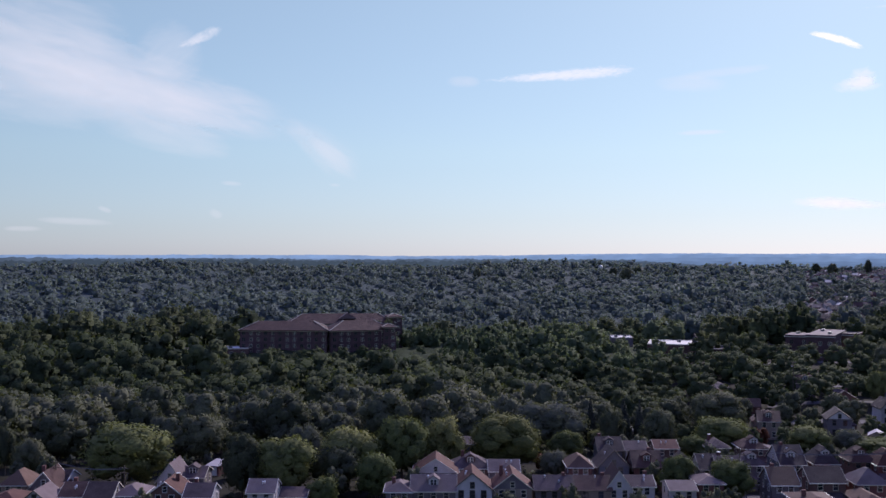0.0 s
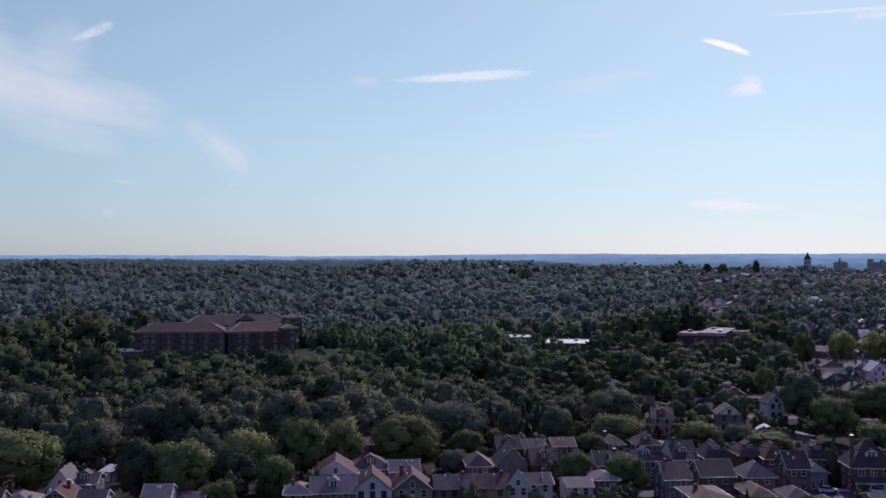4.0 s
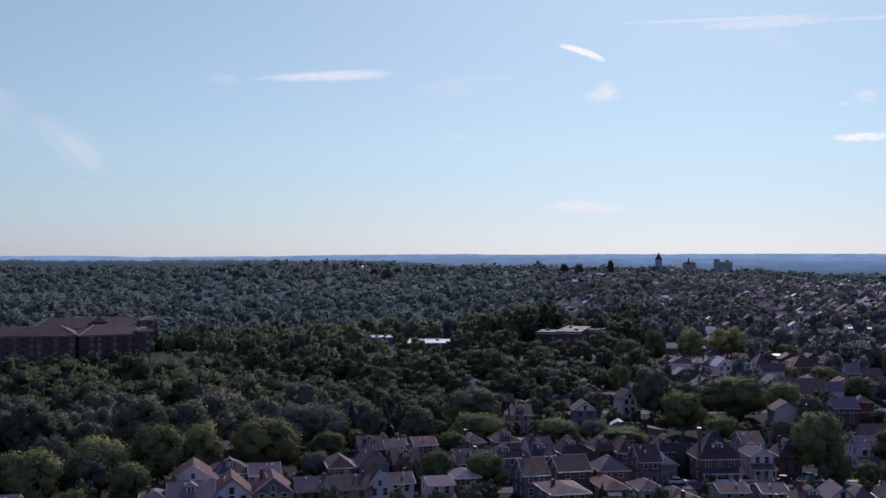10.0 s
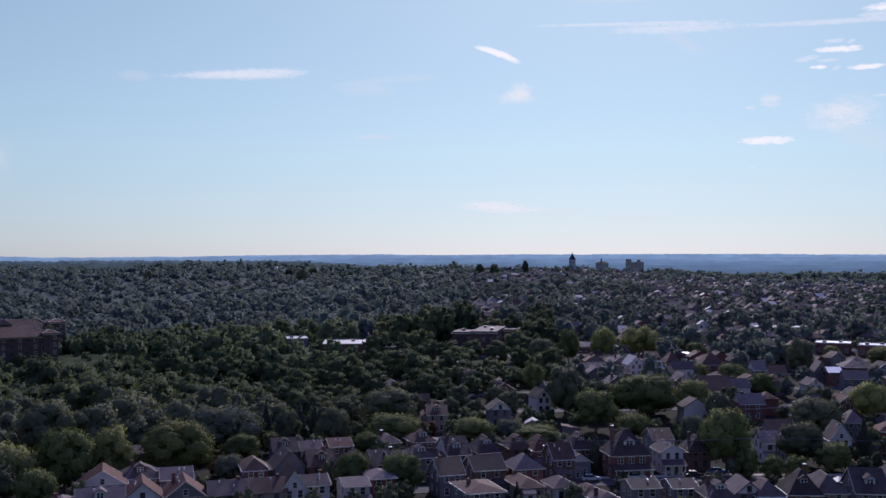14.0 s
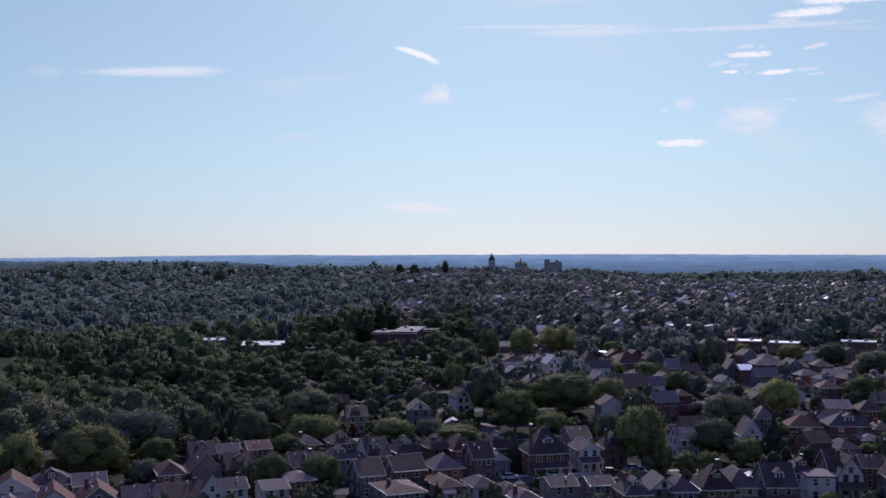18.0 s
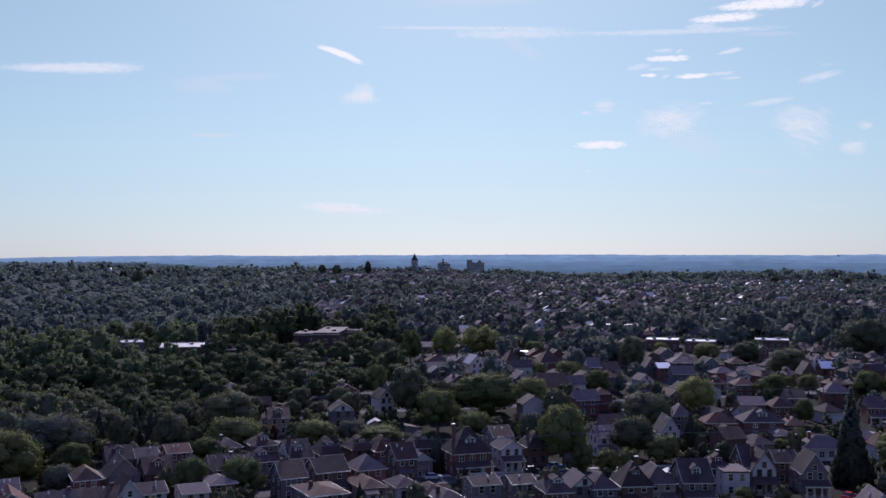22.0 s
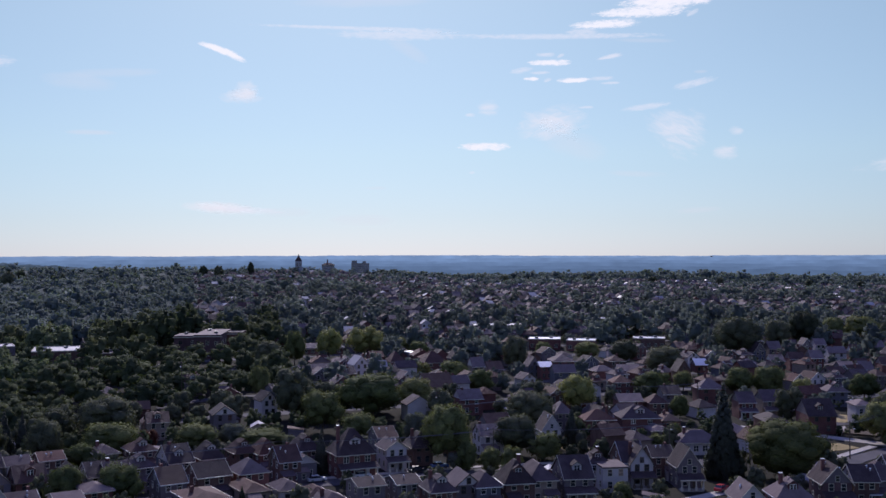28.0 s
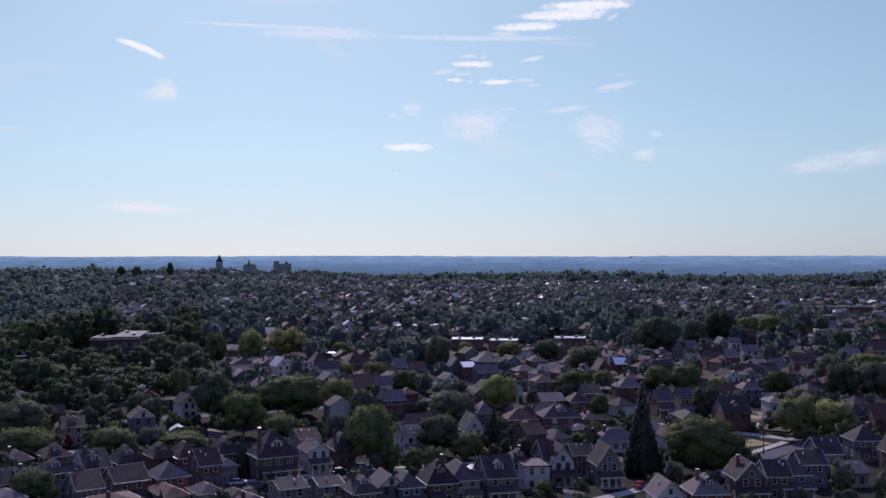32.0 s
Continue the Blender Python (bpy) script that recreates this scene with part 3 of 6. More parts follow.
def tree(sort, x, y, wide, high, turn=0.0):
    """A tree of a sort by its crown's width and its height in metres."""
    opts = TEMPLATES[sort]
    base = opts[int(abs(x * 7 + y)) % len(opts)]
    w0, h0 = (7.2, 16.0) if sort == "fir" else (7.0, 8.0) if sort == "cone" else (12.0, 13.0 if sort in ("round", "yellow", "dark", "great") else 11.0)
    label, cat = TREE_WORDS[sort]
    size = "tall " if high > 16 and sort != "fir" else ""
    t = plant(base, x, y, wide / w0, turn or (x * 13 + y * 7) % 360, (high / h0) / (wide / w0), size + label, cat)
    if sort in ("fir", "cone", "bush", "red"):
        t["group"] = cat + "s among the houses"
    return t


# ---- houses ----
PANES = {}


def window(parent, w, h, m, mat=None, whole=False):
    """A sash window: a frame with a glass pane, its back on the wall."""
    key = (round(w, 2), round(h, 2), (mat or white_trim).name, whole)
    if key not in PANES:
        b, hw = 0.1, w / 2
        outer, inner = [(-hw - b, -b - 0.05), (hw + b, -b - 0.05), (hw + b, h + b), (-hw - b, h + b)], [(-hw, 0), (hw, 0), (hw, h), (-hw, h)]
        vs = [(x, 0.0, z) for x, z in outer] + [(x, -0.065, z) for x, z in outer] + [(x, -0.065, z) for x, z in inner] + [(x, 0.0, z) for x, z in inner]
        fs = [(r + i, r + (i + 1) % 4, r + 4 + (i + 1) % 4, r + 4 + i) for r in (0, 4, 8) for i in range(4)]
        PANES[key] = (mesh_of("window", vs, fs, mat or white_trim), None)
        bar = Solid()
        if w >= 1.1:
            bar.box(-0.07, 0.07, -0.075, -0.01, 0, h)
        bar.box(-hw, hw, -0.07, -0.01, h * 0.49, h * 0.54)
        vs_all, fs_all = vs + bar.v, fs + [tuple(i + 16 for i in f) for f in bar.f]
        PANES[key] = (mesh_of("window", vs_all, fs_all, mat or white_trim), None)
        if whole:
            me = PANES[key][0]
            me = mesh_of("window", [(x, -0.03 if k > 11 else y, z) for k, (x, y, z) in enumerate(vs)] + bar.v, fs + [(12, 13, 14, 15)] + fs_all[len(fs):], mat or white_trim)
            me.materials.append(glass)
            me.polygons[len(fs)].material_index = 1
            PANES[key] = (me, None)
        else:
            PANES[key] = (PANES[key][0], [Solid().box(-hw, hw, -0.03, 0.01, 0, h * 0.49).mesh("pane", glass), Solid().box(-hw, hw, -0.045, 0.01, h * 0.54, h).mesh("pane", glass)])
    fr, panes = PANES[key]
    o = part("window", fr, parent, "", m)
    for pane in panes or ():
        part("pane", pane, o, "dark reflecting glass")
    return o


def roof_solid(kind, w, d, eave, rise, over=0.45, thick=0.2):
    s = Solid()
    if kind == "flat":
        return s.box(-w / 2 - 0.1, w / 2 + 0.1, -d / 2 - 0.1, d / 2 + 0.1, eave, eave + 0.35)
    if kind == "hip":
        hw, hd = w / 2 + over, d / 2 + over
        cut = min(hw, hd) * 0.97
        rx, ry = max(hw - cut, 0.15), max(hd - cut, 0.15)
        drop = over * rise / (min(w, d) / 2)
        z0 = eave - drop
        vs = [(-hw, -hd, z0), (hw, -hd, z0), (hw, hd, z0), (-hw, hd, z0), (-hw, -hd, z0 + thick), (hw, -hd, z0 + thick), (hw, hd, z0 + thick), (-hw, hd, z0 + thick),
              (-rx, -ry, eave + rise), (rx, -ry, eave + rise), (rx, ry, eave + rise), (-rx, ry, eave + rise)]
        return s.add(vs, [(3, 2, 1, 0), (0, 1, 5, 4), (1, 2, 6, 5), (2, 3, 7, 6), (3, 0, 4, 7), (4, 5, 9, 8), (5, 6, 10, 9), (6, 7, 11, 10), (7, 4, 8, 11), (8, 9, 10, 11)])
    span, length = (w, d) if kind == "front" else (d, w)
    slope = rise / (span / 2)
    e = span / 2 + over
    z0 = eave - over * slope
    outline = [(-e, z0), (0, eave + rise), (e, z0), (e, z0 + thick), (0, eave + rise + thick), (-e, z0 + thick)]
    return s.prism(outline, -length / 2 - 0.3, length / 2 + 0.3, "y" if kind == "front" else "x")


def house(x, y, rot, w, d, eave, kind, wall, roof, rise=None, porch=False, dormer=False, chimney=True, lod=2, label="", trim=None, lift=0.0, group="houses of the neighbourhood"):
    """A small-town house, its front towards local -y; eave is the wall's height."""
    rise = rise or (w * 0.36 if kind == "front" else min(w, d) * 0.31 if kind == "hip" else d * 0.29)
    rnd = random.Random(int(x * 31 + y * 17))
    tm = trim or (white_trim if rnd.random() < 0.4 else brown_trim if rnd.random() < 0.5 else stone_trim)
    h = empty("house", pose(x, y, ground_at(x, y) + lift, 0, 0, rot))
    s = Solid()
    if kind == "front":
        s.prism([(-w / 2, -2), (w / 2, -2), (w / 2, eave), (0, eave + rise), (-w / 2, eave)], -d / 2, d / 2)
    elif kind == "side":
        s.prism([(-d / 2, -2), (d / 2, -2), (d / 2, eave), (0, eave + rise), (-d / 2, eave)], -w / 2, w / 2, "x")
    else:
        s.box(-w / 2, w / 2, -d / 2, d / 2, -2, eave)
    part("wall", s.mesh("wall", WALLS[wall]), h)
    rf = part("roof", roof_solid(kind, w, d, eave + 0.004, rise).mesh("roof", ROOFS[roof]), h, f"{roof} shingled roof" if kind != "flat" else "flat roof")
    if lod == 0:
        return tagged(h, label or f"small {wall} house with a {roof} roof", "house", group)
    # eaves boards and gutters
    if kind in ("side", "hip", "front"):
        span = d if kind == "side" else w
        drop = 0.45 * rise / (min(w, d) / 2 if kind == "hip" else span / 2)
        z = eave - drop
        sides = ((-1, 1) if lod == 2 else (-1,))
        gm = bright_metal if rnd.random() < 0.45 else tm
        if kind in ("side", "hip"):
            for sy in sides:
                yy = sy * (d / 2 + 0.5)
                part("gutter", Solid().box(-w / 2 - 0.35, w / 2 + 0.35, yy - 0.06, yy + 0.06, z - 0.02, z + 0.17).mesh("gutter", gm), h, "pale painted gutter")
        if kind in ("front", "hip") and lod == 2:
            for sx in sides:
                xx = sx * (w / 2 + 0.5)
                part("gutter", Solid().box(xx - 0.06, xx + 0.06, -d / 2 - 0.3, d / 2 + 0.3, z - 0.02, z + 0.17).mesh("gutter", gm), h, "pale painted gutter")
        if kind != "hip" and not (lod == 1 and kind == "side"):
            e, sl = span / 2 + 0.5, rise / (span / 2)
            length = w if kind == "side" else d
            for sy in sides:
                y0 = sy * (length / 2 + 0.33)
                board = Solid().prism([(-e, z - 0.02), (0, eave + rise - 0.03), (e, z - 0.02), (e, z + 0.2), (0, eave + rise + 0.21), (-e, z + 0.2)], y0 - 0.035, y0 + 0.035, "y" if kind == "front" else "x")
                part("bargeboard", board.mesh("bargeboard", tm), h, "pale painted gable board")
    if kind in ("front", "side") and (rnd.random() < (0.85 if kind == "front" else 0.65) or wall == "brick"):
        k, far = (w, d) if kind == "front" else (d, w)
        for sy in ((-1, 1) if lod == 2 and kind == "side" else (-1,)):
            y0 = sy * (far / 2 + 0.02)
            tri = Solid().prism([(-k / 2 * 0.96, eave + 0.06), (k / 2 * 0.96, eave + 0.06), (0, eave + rise * 0.97)], y0 - 0.02, y0 + 0.02, "y" if kind == "front" else "x")
            part("gable", tri.mesh("gable", WALLS["white" if wall == "white" or rnd.random() < 0.3 else "grey" if wall != "brown" else "brown"]), h, "boarded gable")
    if chimney:
        cx, cy = rnd.choice([-1, 1]) * w * rnd.uniform(0.15, 0.35), d * rnd.uniform(-0.05, 0.2)
        zr = eave + rise * 0.45
        c = part("chimney", Solid().box(cx - 0.35, cx + 0.35, cy - 0.35, cy + 0.35, zr - 0.6, eave + rise + 0.7).mesh("chimney", WALLS["brick"]), h, "red brick chimney")
        if lod == 2 and rnd.random() < 0.35:
            part("cap", Solid().box(cx - 0.38, cx + 0.38, cy - 0.38, cy + 0.38, eave + rise + 0.7, eave + rise + 0.8).mesh("cap", white_trim), c, "white painted chimney cap")
    # small roof vents
    if lod == 2 and kind in ("side", "front"):
        span, length = (d, w) if kind == "side" else (w, d)
        for i in range(rnd.choice([0, 1, 2, 2])):
            along, out = length * rnd.uniform(-0.35, 0.35), span * rnd.uniform(0.1, 0.3)
            z = eave + rise * (1 - out / (span / 2))
            vx, vy = (along, -out) if kind == "side" else (out * rnd.choice([-1, 1]), along)
            part("roof_vent", Solid().tube((vx, vy, z - 0.2), (vx, vy, z + 0.6), 0.13, 0.13, 8).tube((vx, vy, z + 0.6), (vx, vy, z + 0.78), 0.24, 0.1, 8).mesh("roof_vent", bright_metal), h, "small bright metal roof vent")
    # windows
    front = -d / 2
    levels = [1.0] if eave < 4.6 else [1.0, 3.75] if eave < 7.5 else [1.0, 3.75, 6.5]
    for z in levels:
        n = 2 if w < 7.5 else 3 if w < 11 else 4
        if lod == 1 and n > 2:
            n = 2
        for i in range(n):
            xx = w * ((i + 0.5) / n - 0.5) * 0.86
            if porch and z < 2 and i == n - 1:
                dr = part("door", Solid().box(xx - 0.5, xx + 0.5, front - 0.05, front, 0.25, 2.3).mesh("door", brown_trim if wall != "brick" else white_trim), h, "panelled front door")
                if lod == 2:
                    part("handle", Solid().box(xx + 0.36, xx + 0.42, front - 0.1, front - 0.05, 1.2, 1.32).mesh("handle", metal_dark), dr)
                continue
            window(h, 0.95 if n > 1 and w < 9 else 1.2, 1.45, Matrix.Translation((xx, front, z)), tm, lod == 1)
    if kind == "front" and rise > 2.0:
        window(h, 0.8, 1.1, Matrix.Translation((0, front - 0.035, eave + 0.35)), tm, lod == 1)
    if lod == 2:
        for side in (-1, 1):
            turn = Matrix.Translation((side * w / 2, 0, 0)) @ Matrix.Rotation(side * math.pi / 2, 4, "Z")
            for z in levels:
                for yy in (-0.25, 0.2):
                    window(h, 0.85, 1.35, turn @ Matrix.Translation((side * yy * d if side < 0 else yy * d, 0, z)), tm, True)
            if kind == "side" and rise > 2.0:
                window(h, 0.75, 1.0, turn @ Matrix.Translation((0, -0.035, eave + 0.4)), tm, True)
    if porch:
        pd, pz = 2.3, 2.75
        part("porch_floor", Solid().box(-w / 2, w / 2, front - pd, front, -1.5, 0.28).box(-0.9, 0.9, front - pd - 0.7, front - pd, -1.5, 0.0).mesh("porch_floor", concrete), h, "concrete porch floor")
        pr = Solid().prism([(front - pd - 0.35, pz - 0.2), (front, pz + 0.75), (front, pz + 0.95), (front - pd - 0.35, pz)], -w / 2 - 0.3, w / 2 + 0.3, "x")
        part("porch_roof", pr.mesh("porch_roof", ROOFS[roof]), h, "lean-to porch roof")
        part("porch_beam", Solid().box(-w / 2 - 0.3, w / 2 + 0.3, front - pd - 0.42, front - pd - 0.3, pz - 0.32, pz - 0.02).mesh("porch_beam", tm), h)
        for i in range(4 if lod == 2 else 2):
            xx = w * (i / (3 if lod == 2 else 1) - 0.5) * 0.94
            part("porch_post", Solid().box(-0.13, 0.13, -0.13, 0.13, 0.28, pz - 0.2).box(-0.24, 0.24, -0.24, 0.24, 0.28, 1.0).mesh("porch_post", tm), h, "", Matrix.Translation((xx, front - pd + 0.1, 0)))
    if lod == 2 and not porch and kind != "flat" and rnd.random() < 0.5:
        ew, ed, side = w * rnd.uniform(0.4, 0.6), rnd.uniform(2.0, 3.0), rnd.choice([-1, 1])
        xm = side * (w / 2 - ew / 2 - 0.1)
        ex = part("extension", Solid().prism([(front - ed, -1.5), (front, -1.5), (front, 3.1), (front - ed, 2.45)], xm - ew / 2, xm + ew / 2, "x").mesh("extension", WALLS[rnd.choice([wall, "grey", "white", wall])]), h, "low lean-to extension")
        part("roof", Solid().prism([(front - ed - 0.3, 2.4), (front, 3.15), (front, 3.3), (front - ed - 0.3, 2.55)], xm - ew / 2 - 0.2, xm + ew / 2 + 0.2, "x").mesh("roof", ROOFS[rnd.choice([roof, "grey", "light"])]), ex, "lean-to roof")
        window(ex, 0.8, 1.1, Matrix.Translation((xm, front - ed, 0.95)), tm, True)
    if dormer and kind in ("side", "hip"):
        y0 = front + d * 0.16
        zb = eave + rise * 0.30
        zt = zb + 1.35
        hw = 1.0 if w < 9 else 1.35
        yr = 0.0
        dm = part("dormer", Solid().prism([(-hw, zb - 0.9), (hw, zb - 0.9), (hw, zt), (0, zt + 0.65), (-hw, zt)], y0, yr).mesh("dormer", WALLS["white" if rnd.random() < 0.45 else wall]), h, "gabled roof dormer")
        k = 0.65 / hw
        part("dormer_roof", Solid().prism([(-hw - 0.28, zt - 0.28 * k), (0, zt + 0.65), (hw + 0.28, zt - 0.28 * k), (hw + 0.28, zt - 0.28 * k + 0.14), (0, zt + 0.8), (-hw - 0.28, zt - 0.28 * k + 0.14)], y0 - 0.3, yr).mesh("dormer_roof", ROOFS[roof]), dm)
        window(dm, hw * 1.15, 1.05, Matrix.Translation((0, y0, zb + 0.2)), white_trim, lod == 1)
    storeys = "one-and-a-half-storey" if eave < 4.6 else "two-storey" if eave < 7.5 else "three-storey"
    extra = (", porch" if porch else "") + (", dormer" if dormer else "")
    sort = {"front": "front-gabled", "side": "side-gabled", "hip": "hip-roofed", "flat": "flat-roofed"}[kind]
    stuff = "brick" if wall in ("brick", "brown") else "clapboard"
    col = {"brick": "red", "brown": "brown"}.get(wall, wall)
    return tagged(h, label or f"{col} {stuff} {storeys} house, {sort}, {roof} roof{extra}"[:200], "house", group)


# ---- the near houses ----
house(-87.9, 217.9, 0, 5.2, 8.0, 5.4, "hip", "cream", "tan", rise=2.3, chimney=False)
house(-80.5, 219.6, 0, 5.2, 8.0, 5.4, "side", "white", "dark", rise=1.7, chimney=False)
house(-80.6, 214.8, 0, 5.2, 8.0, 5.4, "front", "grey", "brown", rise=3.0)
house(-77.5, 202.1, 0, 5.2, 8.0, 5.4, "front", "white", "light", rise=2.1, chimney=False)
house(-84.1, 202.9, 0, 5.2, 8.0, 5.4, "hip", "brick", "red", rise=1.2, chimney=False)
house(-71.9, 207.0, 0, 5.2, 8.0, 5.4, "side", "brown", "brown", rise=1.9)
house(-66.5, 205.2, 0, 5.2, 8.0, 5.4, "side", "white", "dark", rise=2.3, chimney=False)
house(-61.6, 208.1, 0, 5.2, 8.0, 5.4, "hip", "grey", "light", rise=1.4, chimney=False)
house(-54.6, 209.7, 0, 6.1, 9.0, 5.4, "front", "brown", "red", rise=2.3)
house(-56.9, 221.7, 0, 5.2, 8.0, 5.4, "front", "white", "light", rise=3.4, chimney=False)
house(-53.1, 224.6, 0, 5.2, 8.0, 5.4, "side", "grey", "grey", rise=1.5, dormer=True, chimney=False)
house(-47.6, 206.5, 0, 5.2, 8.0, 5.4, "side", "white", "grey", rise=1.8)
house(-30.3, 215.5, 0, 5.2, 8.0, 3.4, "side", "grey", "grey", rise=1.1, chimney=False)
house(-36.0, 210.5, 0, 5.2, 8.0, 5.4, "side", "white", "light", rise=1.8, chimney=False)
house(-8.7, 211.9, 0, 5.2, 8.0, 5.4, "hip", "grey", "light", rise=1.4)
house(-1.5, 229.9, 0, 9.3, 9.0, 5.4, "front", "grey", "red", rise=3.0, chimney=False)
house(-1.8, 212.5, 0, 8.8, 8.0, 5.4, "side", "grey", "light", rise=2.3, dormer=True, chimney=False)
house(6.2, 235.5, 0, 8.8, 8.0, 5.4, "hip", "brown", "grey", rise=2.5, porch=True, dormer=True)
house(6.0, 214.1, 0, 7.9, 9.0, 5.4, "front", "white", "red", rise=3.3, chimney=False)
house(13.5, 231.9, 0, 6.5, 8.0, 5.4, "side", "grey", "light", rise=1.7, chimney=False)
house(14.1, 214.6, 0, 7.8, 9.0, 5.4, "front", "cream", "red", rise=3.0)
house(6.2, 261.5, 0, 5.2, 8.0, 6.0, "side", "blue", "grey", rise=1.1, chimney=False)
house(1.8, 254.3, 0, 5.2, 8.0, 5.4, "side", "white", "light", rise=1.2, chimney=False)
house(22.5, 213.7, 0, 7.6, 8.0, 5.4, "side", "grey", "grey", rise=2.0)
house(30.3, 213.7, 0, 7.1, 8.0, 5.4, "side", "cream", "brown", rise=2.0)
house(35.6, 214.7, 0, 5.2, 9.0, 5.4, "front", "white", "brown", rise=3.6, chimney=False)
house(40.5, 216.8, 0, 5.5, 8.0, 5.4, "side", "white", "grey", rise=1.4)
house(30.8, 237.5, 0, 5.2, 9.2, 5.4, "hip", "brick", "tan", rise=2.0, chimney=False)
house(38.3, 237.5, 0, 6.7, 9.0, 5.4, "front", "blue", "dark", rise=3.5, porch=True, chimney=False)
house(40.6, 256.8, 0, 5.7, 8.0, 5.4, "side", "blue", "dark", rise=2.5, dormer=True)
house(47.0, 256.8, 0, 5.2, 8.0, 5.4, "side", "white", "grey", rise=1.5, chimney=False)
house(54.8, 259.1, 0, 5.6, 8.0, 5.4, "side", "brown", "red", rise=1.4, chimney=False)
house(45.8, 237.1, 0, 6.2, 8.2, 5.4, "side", "brick", "brown", rise=2.8, dormer=True)
house(53.8, 233.3, 0, 5.2, 8.0, 5.4, "front", "blue", "dark", rise=2.7, chimney=False)
house(59.5, 234.6, 0, 5.2, 8.0, 5.4, "side", "white", "dark", rise=2.5, chimney=False)
house(63.1, 232.7, 0, 5.2, 8.0, 5.4, "side", "grey", "grey", rise=2.4)
house(55.5, 219.5, 0, 5.2, 8.0, 5.4, "hip", "brick", "light", rise=1.1, chimney=False)
house(48.3, 213.2, 0, 5.2, 8.0, 5.4, "side", "white", "light", rise=1.1, porch=True, chimney=False)
house(68.0, 260.7, 0, 5.2, 8.0, 5.4, "hip", "grey", "grey", rise=1.6)
house(76.7, 260.0, 0, 6.2, 8.0, 5.4, "hip", "brown", "brown", rise=2.1, dormer=True, chimney=False)
house(70.2, 239.6, 0, 5.9, 8.0, 5.4, "hip", "grey", "grey", rise=2.2, dormer=True, chimney=False)
house(79.3, 241.2, 0, 5.7, 10.0, 5.4, "side", "blue", "dark", rise=3.4, dormer=True)
house(87.8, 242.3, 0, 5.2, 8.0, 5.4, "hip", "brick", "dark", rise=3.2, dormer=True, chimney=False)
house(97.0, 244.3, -2, 5.2, 8.0, 5.4, "hip", "brown", "brown", rise=2.6, dormer=True, chimney=False)
house(70.6, 219.0, 0, 5.6, 8.0, 5.4, "side", "grey", "tan", rise=2.7)
house(80.2, 221.2, 0, 7.4, 8.0, 5.4, "side", "brown", "dark", rise=2.4, chimney=False)
house(89.3, 220.1, -2, 6.4, 8.0, 5.4, "hip", "brick", "light", rise=2.5, chimney=False)
house(71.7, 201.7, 0, 7.6, 11.5, 5.4, "hip", "grey", "brown", rise=1.1)
house(86.0, 212.0, -2, 5.2, 11.2, 3.4, "hip", "cream", "tan", rise=1.4, chimney=False)
house(101.7, 240.4, -3, 5.4, 8.0, 5.4, "hip", "brick", "red", rise=2.9, chimney=False)
house(101.3, 227.6, -4, 5.2, 8.0, 5.4, "side", "brown", "brown", rise=3.0)
house(111.8, 239.6, -5, 5.2, 8.0, 5.4, "hip", "brown", "dark", rise=3.2, porch=True, dormer=True, chimney=False)
house(106.1, 229.9, -5, 5.6, 9.0, 4.0, "front", "grey", "light", rise=1.9, chimney=False)
house(118.0, 225.8, -8, 9.4, 8.5, 6.0, "hip", "brick", "dark", rise=5.3, porch=True, dormer=True)
house(135.4, 241.2, -10, 5.2, 8.0, 6.0, "side", "grey", "tan", rise=2.1, chimney=False)
house(130.2, 227.4, -11, 5.2, 8.0, 5.4, "front", "white", "grey", rise=1.8, porch=True, chimney=False)
house(139.1, 229.2, -13, 5.2, 8.0, 5.0, "hip", "brown", "dark", rise=3.2)
house(93.0, 208.2, -4, 5.2, 8.0, 3.4, "hip", "white", "grey", rise=1.5, chimney=False)
house(95.6, 199.5, -6, 5.2, 8.0, 3.4, "hip", "grey", "brown", rise=1.5, chimney=False)
house(96.0, 193.1, -6, 5.2, 8.0, 3.4, "hip", "grey", "grey", rise=1.4)
house(104.6, 193.7, -9, 5.8, 8.0, 5.4, "side", "grey", "dark", rise=1.1, chimney=False)
house(112.3, 191.3, -11, 5.2, 8.0, 5.4, "side", "grey", "dark", rise=1.1, chimney=False)
house(115.2, 181.9, -14, 5.2, 8.0, 5.4, "hip", "brown", "grey", rise=2.5, dormer=True)
house(122.3, 183.3, -16, 5.2, 8.0, 5.4, "front", "grey", "light", rise=2.2, chimney=False)
house(125.6, 180.6, -18, 5.2, 8.0, 5.4, "hip", "blue", "grey", rise=2.3, chimney=False)
house(133.6, 180.2, -20, 6.4, 8.0, 5.4, "hip", "brown", "dark", rise=4.0, dormer=True)
house(139.9, 180.9, -22, 6.0, 11.5, 5.4, "hip", "cream", "grey", rise=2.8, chimney=False)
house(147.2, 177.4, -25, 6.3, 11.2, 5.4, "side", "grey", "dark", rise=3.8, porch=True, dormer=True, chimney=False)
house(161.2, 186.1, -26, 5.2, 8.0, 5.4, "hip", "brown", "dark", rise=2.1, dormer=True)
house(160.2, 179.7, -26, 5.8, 8.5, 5.4, "flat", "white", "grey", rise=0.3, chimney=False)
house(169.5, 184.1, -27, 5.3, 11.0, 5.4, "side", "brown", "dark", rise=3.8, chimney=False)
house(168.9, 180.2, -27, 5.2, 8.0, 5.4, "front", "white", "dark", rise=3.7, porch=True)
house(179.2, 183.8, -28, 5.2, 8.0, 5.4, "side", "brown", "dark", rise=2.0)
house(176.5, 172.6, -29, 5.2, 8.0, 5.4, "front", "grey", "dark", rise=3.9, porch=True, chimney=False)
